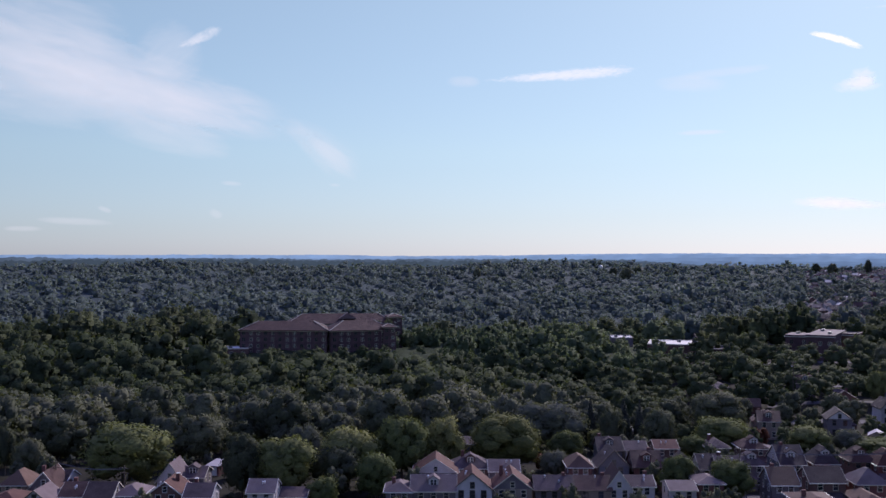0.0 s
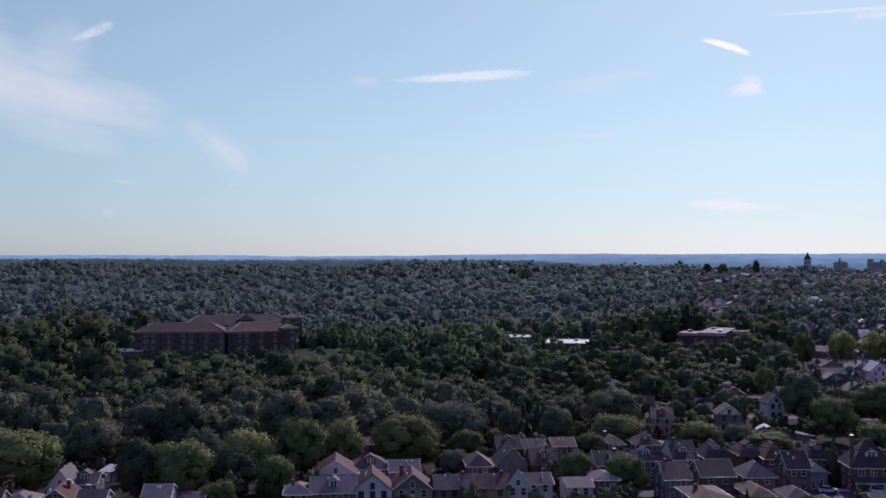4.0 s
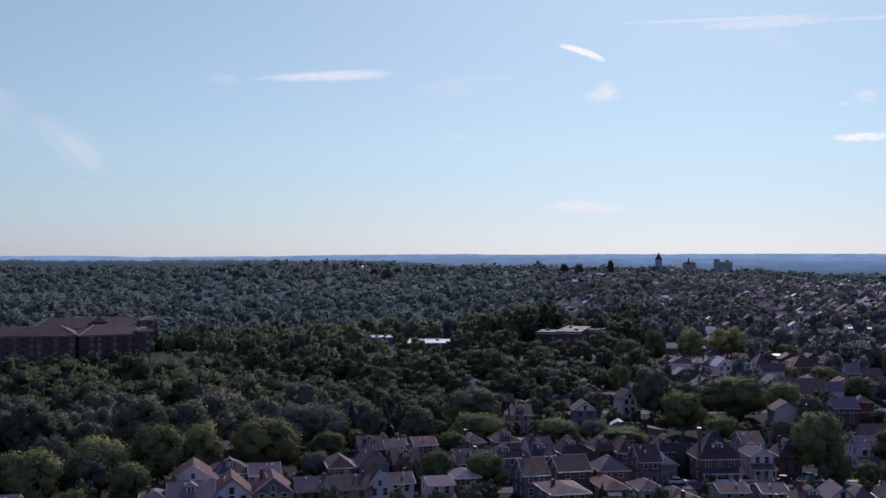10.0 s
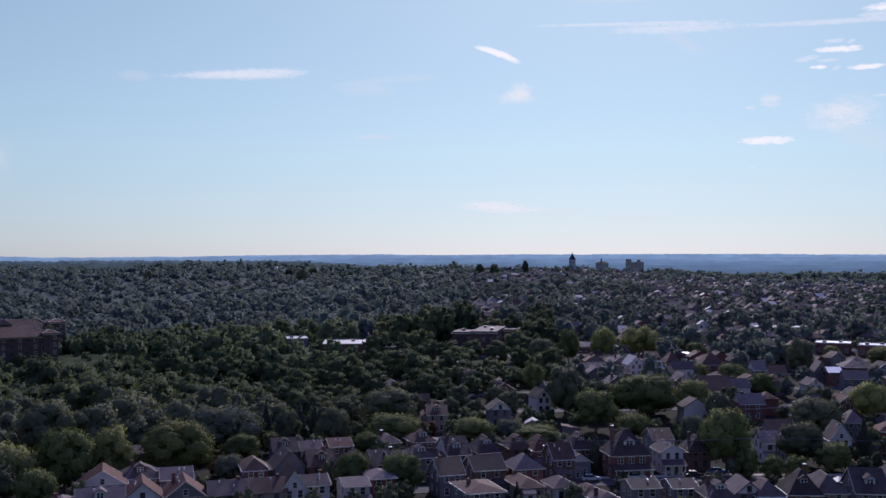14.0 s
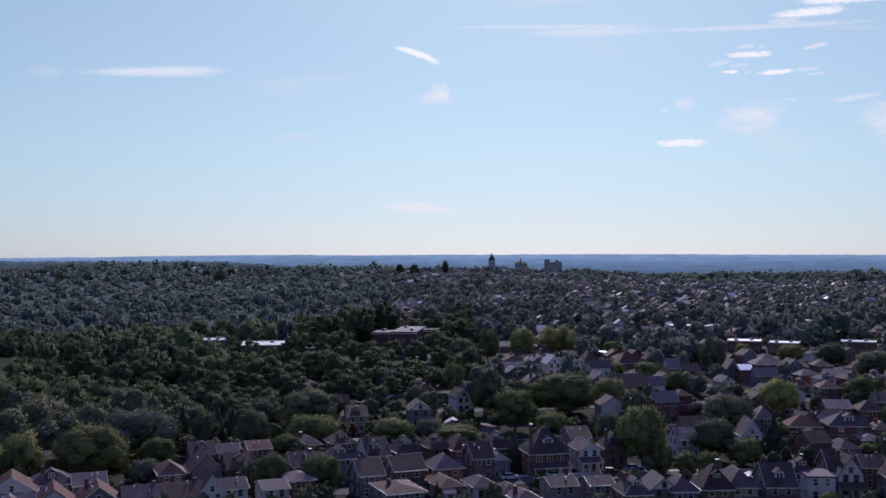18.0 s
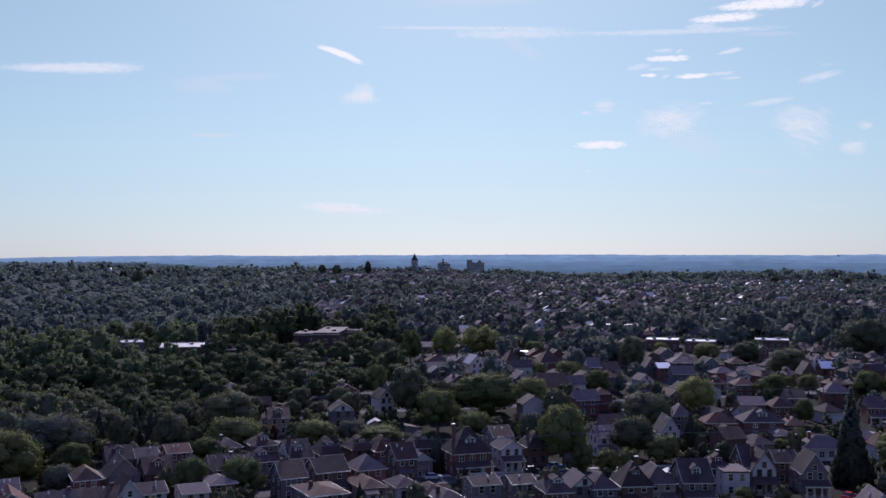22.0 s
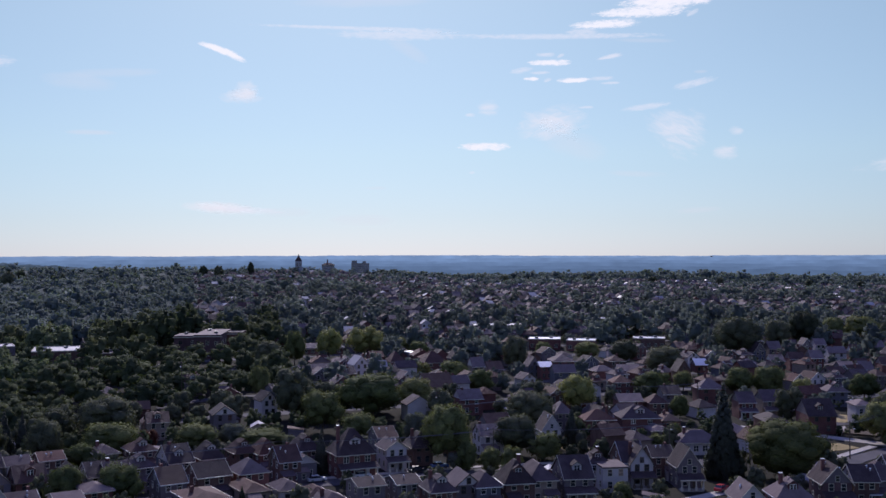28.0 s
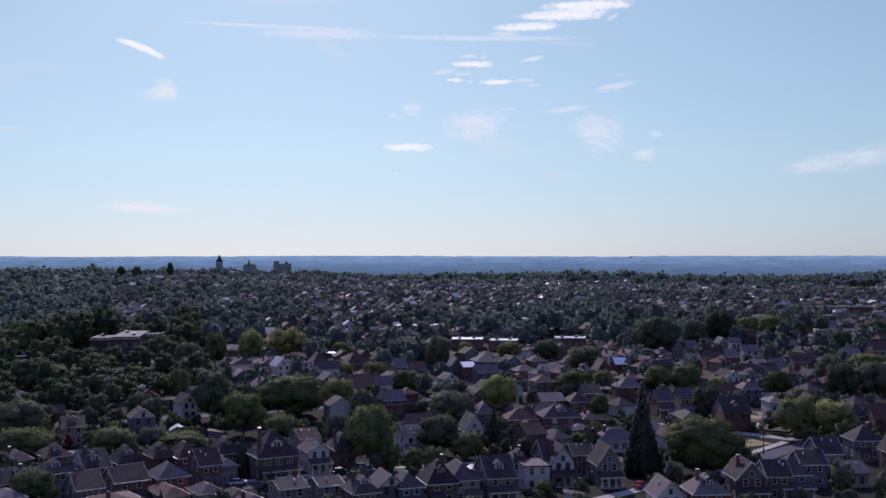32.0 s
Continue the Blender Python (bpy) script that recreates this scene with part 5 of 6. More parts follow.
for sx in (-2.6, 2.6):
    window(tw, 1.4, 4.0, Matrix.Translation((sx * 0.8, -5, 14)), stone_trim, True)
tagged(church, "grey stone church with a square grey tower and pointed spire", "church")
block = big_building(*polar(28.1, RIDGE), -28, "apartment_block")
wing(block, Matrix(), 27, 14, 21, 0.3, 9, 7, "stone", "dark", True)
wing(block, pose(-9, 0, 0), 8, 13.9, 25, 0.3, 3, 8, "stone", "dark", True)
wing(block, pose(6, 0, 0), 5, 12, 24, 0.3, 2, 8, "stone", "dark", True)
wing(block, pose(1.5, -3, 0), 9, 9, 12, 0.3, 3, 4, "white", "dark", True)
wing(block, pose(-10.5, -3, 0), 5, 9, 10, 0.3, 2, 3, "white", "dark", True)
tagged(block, "grey high apartment block on the ridge", "apartment block")
far_block = big_building(*polar(58.8, 1500), -58, "apartment_block")
wing(far_block, Matrix(), 21, 14, 20, 0.3, 6, 5, "stone", "dark", True)
wing(far_block, pose(4, -1, 0), 7, 13.9, 23, 0.3, 2, 6, "stone", "dark", True)
tagged(far_block, "grey high apartment block among trees far off", "apartment block")
mill = big_building(*polar(26.35, RIDGE), -26, "large_house")
wing(mill, Matrix(), 19, 12, 16, 3.0, 6, 4, "stone", "dark", True)
part("chimney", Solid().box(-2, 0, -1, 1, 16, 24).mesh("chimney", WALLS["brick"]), mill)
tagged(mill, "grey stone building with a tall brick chimney on the ridge", "building")
mast = big_building(*polar(44.2, 1700), 0, "radio_mast")
part("mast", Solid().tube((0, 0, -2), (0, 0, 22), 0.5, 0.25, 6).mesh("mast", metal_dark), mast)
for z in (8, 15, 20):
    part("ring", Solid().tube((0, 0, z), (0, 0, z + 0.5), 0.8, 0.8, 8).mesh("ring", metal_dark), mast)
tagged(mast, "thin dark lattice radio mast beyond the town", "mast")
lookout = empty("lookout_tower", pose(*polar(47.08, 4770), 60))
part("shaft", Solid().tube((0, 0, -12), (0, 0, 4), 4.5, 4.0, 8).mesh("shaft", WALLS["grey"]), lookout)
part("cabin", Solid().tube((0, 0, 4), (0, 0, 7.5), 5.5, 5.0, 8).tube((0, 0, 7.5), (0, 0, 10), 5.5, 0.8, 8).mesh("cabin", ROOFS["dark"]), lookout)
tagged(lookout, "small grey tower standing on the far hills", "tower")
tank = big_building(*polar(8.6, 1560), 0, "water_tank")
part("bowl", Solid().tube((0, 0, 16), (0, 0, 18), 1.5, 3.0, 16).tube((0, 0, 18), (0, 0, 21), 3.0, 3.0, 16).tube((0, 0, 21), (0, 0, 22.5), 3.0, 0.6, 16).mesh("bowl", white_trim), tank, "white tank")
for k in range(4):
    a = k * math.pi / 2 + 0.6
    part("leg", Solid().tube((2.6 * math.cos(a), 2.6 * math.sin(a), -3), (2.0 * math.cos(a), 2.0 * math.sin(a), 17.6), 0.2, 0.2, 6).mesh("leg", metal_dark), tank)
tagged(tank, "small bright white water tank on the wooded ridge", "water tank")


# ---- open country woods and the far town ----
KEEP_CLEAR = []


def clear_of(x, y, gap):
    return all((x - a) ** 2 + (y - b) ** 2 > (c + gap) ** 2 for a, b, c in KEEP_CLEAR)


def keep(x, y, rad):
    KEEP_CLEAR.append((x, y, rad))


for ob in list(scene.objects):
    if ob.parent is None and ob.type == "EMPTY" and math.hypot(ob.location.x, ob.location.y) > 50:
        keep(ob.location.x, ob.location.y, 7.0 if ob.name.startswith("house") else ob.scale.x * 5.0)
for az, r, rad in ((20.0, 545, 27), (18.4, 545, 14), (20.4, 515, 14), (12.3, 556, 18), (9.7, 608, 13), (9.7, 590, 3), (15.0, 550, 16), (38.2, 566, 14), (40.2, 560, 14), (43.8, 575, 14), (38.2, 545, 9), (40.2, 540, 9), (43.8, 553, 9), (38.5, 525, 8), (40.3, 520, 8), (43.8, 533, 8), (-11.2, 560, 11), (35.6, 640, 16), (41.8, 690, 18),
                   (58.5, 640, 24), (55.5, 760, 26), (57.5, 860, 30), (25.7, 540, 15), (25.7, 524, 13), (-14.0, 566, 15), (-14.0, 548, 8), (53.3, 350, 9), (55, 312, 14), (57, 322, 10), (52.7, 300, 8)):
    keep(*polar(az, r), rad)
for street in ([(60, 226), (100, 222), (140, 214), (176, 200), (205, 188)], [(250, 222), (257.5, 197), (260, 186), (262, 176)], [(210, 164), (239, 174), (262, 174), (300, 178), (320, 180)], [(238, 186), (252, 184)], [(266, 205), (273, 189)], [(281, 211), (295, 217)], [(164, 162), (184, 162)]):
    for (x0, y0), (x1, y1) in zip(street, street[1:]):
        for k in range(6):
            keep(x0 + (x1 - x0) * k / 6, y0 + (y1 - y0) * k / 6, 3.5)
for da in (-3.4, -1.7, 0, 1.4):
    keep(*polar(-6.2 + da, 563), 18)
    keep(*polar(-6.4 + da * 0.8, 592), 18)


def scatter(rnd, az0, az1, r0, r1, spacing, chance):
    """Points of an uneven grid over a sector, kept where chance(az, r) allows."""
    out = []
    r = r0
    while r < r1:
        n = int((az1 - az0) / math.degrees(spacing / r))
        for i in range(n):
            az = az0 + (i + rnd.uniform(0.0, 1.0)) * math.degrees(spacing / r)
            rr = r + rnd.uniform(-0.45, 0.45) * spacing
            if rnd.random() < chance(az, rr):
                out.append((az, rr))
        r += spacing * 0.87
    return out


def clump(x, y):
    """Broad uneven stands of taller and lower trees."""
    return 0.55 * math.sin(x / 37 + 1.3 * math.sin(y / 53)) * math.sin(y / 41 + 1.2 * math.sin(x / 61)) + 0.75 * math.sin(y / 88 + 1.7 * math.sin(x / 130)) * math.sin(x / 104 + 0.9 * math.sin(y / 71))


def woodland(name, places, templates, label, wide, tall, mat=leaf_wood, seed=1, squash=(0.7, 1.1)):
    """Many trees as one thing that nobody could count."""
    rnd = np.random.default_rng(seed)
    quads, ways, tints = [], [], []
    for az, r in places:
        x, y = polar(az, r)
        q, w = templates[rnd.integers(len(templates))]
        lush = clump(x, y)
        a, s = rnd.uniform(0, 6.28), rnd.uniform(*wide) * stature(az, r) * (1 + 0.28 * lush)
        c, sn = math.cos(a) * s, math.sin(a) * s
        k = s * rnd.uniform(*squash)
        o = np.empty_like(q)
        o[..., 0], o[..., 1] = q[..., 0] * c - q[..., 1] * sn + x, q[..., 0] * sn + q[..., 1] * c + y
        o[..., 2] = q[..., 2] * k * tall + ground_at(x, y)
        quads.append(o)
        f = w.copy()
        f[..., 0], f[..., 1] = w[..., 0] * math.cos(a) - w[..., 1] * math.sin(a), w[..., 0] * math.sin(a) + w[..., 1] * math.cos(a)
        ways.append(f)
        tints.append(np.full(len(q), min(1, max(0, 0.5 + 0.28 * lush + rnd.uniform(-0.4, 0.4)))))
    ob = new(name, quads_mesh(name, (np.concatenate(quads), np.concatenate(ways)), mat, np.concatenate(tints)))
    return tagged(ob, label, "woods", kind="stuff")


def wood_template(seed, count, size, lobes, fine, own=0.45, rise=0.15):
    rnd = np.random.default_rng(seed)
    return leaf_quads(rnd, crown_lobes(rnd, 10, 11, lobes, 1.5), count, size, True, fine, own, rise)


rnd = random.Random(5)


def wooded(az, r):
    """How closely trees stand."""
    left = 1 - float(blend(11, 17, az + (r - 500) * 0.004))
    if r < 330:
        left = 1 - float(blend(2, 9, az)) if r > 280 else 0.0
    town = 0.76 if r > 330 else 0.0
    if 330 < r < 620 and 11 < az < 25:
        town = 0.8
    if r > 800:
        left = 1 - float(blend(14, 23, az))
        town = 0.62
    return max(left * 0.95, town)


keep(-141, 560, 14)
OPEN = [(-13, 0, 440, 560, 0.5), (8, 17.5, 440, 545, 0.72), (36, 46, 440, 556, 0.4), (17.8, 23.6, 415, 520, 0.68), (8.6, 11, 545, 606, 0.6), (-17, -12, 470, 556, 0.5), (17.0, 24, 330, 415, 0.6), (8, 17.5, 330, 440, 0.75), (23, 29, 430, 560, 0.55), (29, 60, 330, 480, 0.7)]


def stature(az, r):
    """Lower growth where buildings stand open to view."""
    return min([1.0] + [k for a0, a1, r0, r1, k in OPEN if a0 < az < a1 and r0 < r < r1])


MID = [wood_template(100 + k, 290, 0.42, 11, 1, 0.2, 0.35) for k in range(5)]
NEARER = [wood_template(160 + k, 400, 0.36, 11, 2, 0.25, 0.3) for k in range(5)]
FAR = [wood_template(120 + k, 110, 0.66, 9, 1, 0.15, 0.5) for k in range(4)]
VERY_FAR = [wood_template(140 + k, 42, 0.95, 6, 1, 0.15, 0.55) for k in range(4)]
near_wood = [(a, r) for a, r in scatter(rnd, -24.5, 60.5, 285, 430, 10.8, wooded) if clear_of(*polar(a, r), 3.5)]
mid_wood = [(a, r) for a, r in scatter(rnd, -24.5, 60.5, 430, 720, 12.0, wooded) if clear_of(*polar(a, r), 3.0)]
far_wood = scatter(rnd, -24.5, 60.5, 720, 1150, 13.0, wooded)
last_wood = scatter(rnd, -24.5, 60.5, 1150, 1760, 15.5, wooded)
singles = sorted(near_wood, key=lambda p: p[1])[:190]
rest = [p for p in near_wood if p not in singles]

# edge trees wear the darkened leaves in place of deeper shade
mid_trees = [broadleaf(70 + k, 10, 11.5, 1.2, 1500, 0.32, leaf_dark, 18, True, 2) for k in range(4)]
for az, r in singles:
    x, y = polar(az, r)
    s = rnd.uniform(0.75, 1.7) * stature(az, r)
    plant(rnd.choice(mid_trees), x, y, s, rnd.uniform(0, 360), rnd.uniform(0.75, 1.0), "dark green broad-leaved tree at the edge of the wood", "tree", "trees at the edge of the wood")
# small garden trees and bushes between the near houses
yard = [(a, r) for a, r in scatter(rnd, -27, 63, 192, 335, 8.5, lambda a, r: 0.62) if clear_of(*polar(a, r), -0.6)]
garden_trees = [broadleaf(80 + k, 10, 11, 0.8, 320, 0.5, leaf_dark, 12, False, 2) for k in range(3)] + [broadleaf(84, 10, 9, 0.3, 420, 0.5, leaf_grey, 8, False, 2)]
yard.sort(key=lambda p: p[1])
for az, r in yard[:260]:
    x, y = polar(az, r)
    s = rnd.uniform(0.24, 0.66)
    plant(rnd.choice(garden_trees), x, y, s, rnd.uniform(0, 360), rnd.uniform(0.8, 1.3), "small green garden tree or bush between houses", "bush", "garden bushes").name = "bush"


# sheds and garages in the back yards
def garden_shed(x, y, rot, w, d, wall, roof, tilt):
    g = empty("garden_shed", pose(x, y, ground_at(x, y), 0, 0, rot))
    if tilt:
        part("wall", Solid().prism([(-d / 2, -1), (d / 2, -1), (d / 2, 2.9), (-d / 2, 2.3)], -w / 2, w / 2, "x").mesh("wall", WALLS[wall]), g)
        part("roof", Solid().prism([(-d / 2 - 0.3, 2.25), (d / 2 + 0.3, 2.97), (d / 2 + 0.3, 3.1), (-d / 2 - 0.3, 2.38)], -w / 2 - 0.2, w / 2 + 0.2, "x").mesh("roof", ROOFS[roof]), g)
    else:
        part("wall", Solid().prism([(-w / 2, -1), (w / 2, -1), (w / 2, 2.4), (0, 3.5), (-w / 2, 2.4)], -d / 2, d / 2).mesh("wall", WALLS[wall]), g)
        part("roof", roof_solid("front", w, d, 2.404, 1.1, 0.25, 0.12).mesh("roof", ROOFS[roof]), g)
    part("door", Solid().box(-1.15, 1.15, -d / 2 - 0.05, -d / 2, 0, 2.05).mesh("door", white_trim if wall != "white" else brown_trim), g, "wide garage door")
    return tagged(g, f"small {wall} back-yard shed with a {'lean-to' if tilt else 'gabled'} {roof} roof", "shed", "back-yard sheds")


plots = [(a, r) for a, r in scatter(rnd, -23, 60, 204, 335, 15, lambda a, r: 0.75) if clear_of(*polar(a, r), 2.2)]
rnd.shuffle(plots)
for az, r in plots[:64]:
    garden_shed(*polar(az, r), -az + rnd.choice([0, 90, 180, 25, -30]), rnd.uniform(3.2, 4.6), rnd.uniform(4, 5.6), rnd.choice(["white", "grey", "brick", "cream"]), rnd.choice(["dark", "grey", "pale", "light", "brown", "pale"]), rnd.random() < 0.5)
    keep(*polar(az, r), 3.0)


def in_town(p):
    return p[0] > (24 if p[1] < 650 else 19)


young = [p for p in mid_wood if -3 < p[0] < 13 and 470 < p[1] < 640]
older = [p for p in rest + mid_wood if p not in young]
woodland("woods", [p for p in older if not in_town(p) and p[1] < 520], NEARER, "dense summer woods filling the valley", (1.0, 2.0), 0.88, seed=2)
# trees beyond about 740 m get the haze-coloured leaves, mixed at the border
mix = random.Random(31)
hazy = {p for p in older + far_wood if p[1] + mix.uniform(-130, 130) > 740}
woodland("woods", [p for p in older if not in_town(p) and p[1] >= 520 and p not in hazy], MID, "dense summer woods behind the apartment building", (1.0, 2.0), 0.88, seed=12)
woodland("woods", [p for p in older if not in_town(p) and p[1] >= 520 and p in hazy], MID, "woods at the foot of the far slope, haze in their blue-green colour", (1.0, 2.0), 0.88, leaf_far, seed=13)
woodland("woods", young, MID, "lighter green young woods on the plateau", (0.7, 1.3), 1.0, leaf_young, seed=6)
woodland("woods", [p for p in far_wood if not in_town(p) and p not in hazy], FAR, "green woods at the foot of the far slope", (1.1, 2.1), 0.9, seed=16, squash=(0.7, 1.0))
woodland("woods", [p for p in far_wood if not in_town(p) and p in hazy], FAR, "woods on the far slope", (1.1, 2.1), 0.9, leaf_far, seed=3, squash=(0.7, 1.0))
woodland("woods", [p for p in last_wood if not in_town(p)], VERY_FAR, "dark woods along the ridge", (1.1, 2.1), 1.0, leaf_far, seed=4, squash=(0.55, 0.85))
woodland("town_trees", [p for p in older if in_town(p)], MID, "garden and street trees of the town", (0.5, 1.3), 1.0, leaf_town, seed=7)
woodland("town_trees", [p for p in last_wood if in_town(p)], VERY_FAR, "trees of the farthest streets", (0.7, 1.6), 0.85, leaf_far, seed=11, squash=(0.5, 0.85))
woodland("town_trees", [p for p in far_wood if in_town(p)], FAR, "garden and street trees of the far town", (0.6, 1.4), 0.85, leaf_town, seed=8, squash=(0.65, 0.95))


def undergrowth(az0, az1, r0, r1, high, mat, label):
    """A closed sheet, added to lighten the shaded gaps between a wood's crowns."""
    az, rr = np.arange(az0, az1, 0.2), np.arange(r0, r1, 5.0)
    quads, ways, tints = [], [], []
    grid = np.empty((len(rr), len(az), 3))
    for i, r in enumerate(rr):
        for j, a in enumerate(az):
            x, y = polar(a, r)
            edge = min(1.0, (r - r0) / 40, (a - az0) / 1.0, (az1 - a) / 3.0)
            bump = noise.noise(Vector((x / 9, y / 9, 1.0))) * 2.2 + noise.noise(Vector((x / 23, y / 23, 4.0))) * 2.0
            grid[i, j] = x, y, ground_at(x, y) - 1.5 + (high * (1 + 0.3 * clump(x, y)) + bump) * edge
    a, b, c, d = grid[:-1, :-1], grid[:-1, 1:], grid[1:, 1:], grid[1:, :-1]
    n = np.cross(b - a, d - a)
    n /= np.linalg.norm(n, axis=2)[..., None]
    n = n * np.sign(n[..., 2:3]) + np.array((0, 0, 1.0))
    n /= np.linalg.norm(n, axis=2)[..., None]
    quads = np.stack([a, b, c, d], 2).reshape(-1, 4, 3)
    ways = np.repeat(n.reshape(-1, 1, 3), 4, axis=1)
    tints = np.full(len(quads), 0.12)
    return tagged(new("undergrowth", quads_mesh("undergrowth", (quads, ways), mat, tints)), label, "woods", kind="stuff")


undergrowth(-24.5, 12.5, 318, 705, 3.8, leaf_wood, "added green sheet filling the shaded gaps under the trees of the valley")
undergrowth(-24.5, 21.0, 690, 1760, 10.0, leaf_far, "added green sheet filling the shaded gaps between the trees of the far slope")

rim = scatter(rnd, 29, 60.5, 1760, 2650, 22, lambda a, r: 0.95)
for a0, a1, tall in ((29, 37, 1.0), (37, 43, 1.1), (43, 61, 1.22)):
    woodland("woods", [p for p in rim if a0 <= p[0] < a1], VERY_FAR, "woods beyond the last streets, haze in their blue-green colour", (1.35, 2.35), tall, leaf_far, seed=14 + a0, squash=(0.45, 0.7))

# tall single trees that break the skyline of the ridge
for az, w, h in ((9.3, 17, 20), (10.0, 21, 24), (10.6, 18, 22), (-2.0, 14, 19), (1.9, 12, 20), (12.1, 9, 19), (12.6, 9, 18), (19.7, 13, 19), (20.5, 15, 20), (22.2, 10, 23), (-14.5, 16, 18), (-10.5, 15, 18), (30.0, 13, 17), (6.0, 14, 17), (16.2, 15, 17), (47.5, 14, 16), (52.0, 15, 16), (58.2, 17, 15), (59.4, 18, 14), (57.0, 16, 13), (44.0, 16, 14), (40.5, 15, 14), (36.0, 16, 15), (54.5, 17, 14)):
    tree("dark", *polar(az, 1540 + 40 * math.sin(az * 3)), w, h)["label"] = "tall tree rising above the wooded ridge"

for az, r, w, h in ((58.35, 1450, 17, 16), (58.75, 1440, 16, 15), (59.15, 1455, 18, 17)):
    tree("dark", *polar(az, r), w, h)["label"] = "dark tree before the far apartment block"

hedges = [(a, r) for a, r in scatter(rnd, 13, 63, 325, 720, 9.5, lambda a, r: 0.75 if a > 22 or r > 640 else 0.0) if clear_of(*polar(a, r), 0.5)]
woodland("garden_bushes", yard[260:], MID, "bushes and small trees in the back yards", (0.25, 0.65), 1.0, leaf_wood, seed=19)
woodland("garden_bushes", hedges, VERY_FAR, "garden bushes and hedges between the houses", (0.22, 0.55), 1.0, seed=9)

# ---- the town beyond: streets of houses ----
TURN = -12.0
ct, st = math.cos(radians(TURN)), math.sin(radians(TURN))


def town_density(az, r):
    if r < 335 and r > 196:
        return 0.5 if az > 34 and r > 265 else 0.3 if az > 15 and r > 272 else 0.0
    if az < 13 or r < 196:
        return 0.0
    if r < 620 and az < 25:
        return 0.12
    if r > 800:
        return 0.82 * float(blend(14, 24, az))
    return 0.76


sites = []
for row in range(-22, 86):
    for col in range(-50, 190):
        u, v = col * 10.0 + rnd.uniform(-1.2, 1.2), row * 21.0 + (4.5 if row % 2 else -4.5) + rnd.uniform(-1, 1)
        x, y = u * ct - v * st, u * st + v * ct
        r, az = math.hypot(x, y), math.degrees(math.atan2(x, y))
        if r > 1650 or az < (-28 if r < 335 else 12) or az > 63 or col % 19 == 0:
            continue
        if rnd.random() < town_density(az, r) and clear_of(x, y, 4.0):
            sites.append((r, az, x, y, row))
sites.sort()
WALL_PICK = ["white", "grey", "brick", "brown", "cream", "grey", "brick", "blue", "white"]
FAR_WALLS = ["white", "grey", "cream", "white", "brick", "blue", "cream", "brown", "grey"]
FAR_ROOFS = ["grey", "dark", "light", "brown", "grey", "dark", "pale", "dark", "light", "dark", "grey", "brown", "light"]
ROOF_PICK = ["grey", "dark", "brown", "red", "grey", "dark", "light", "brown", "tan"]
for r, az, x, y, row in sites[:190]:
    k = rnd.choice(["front", "hip", "side", "hip", "front"])
    house(x, y, TURN + (0 if row % 2 else 180) + rnd.choice([0, 0, 90]), rnd.uniform(5.6, 7.4), rnd.uniform(7.0, 8.8), rnd.choice([3.6, 5.5, 5.5]), k, rnd.choice(WALL_PICK), rnd.choice(ROOF_PICK),
          dormer=rnd.random() < 0.35, porch=rnd.random() < 0.25, chimney=rnd.random() < 0.6, lod=1, group="houses of the town")


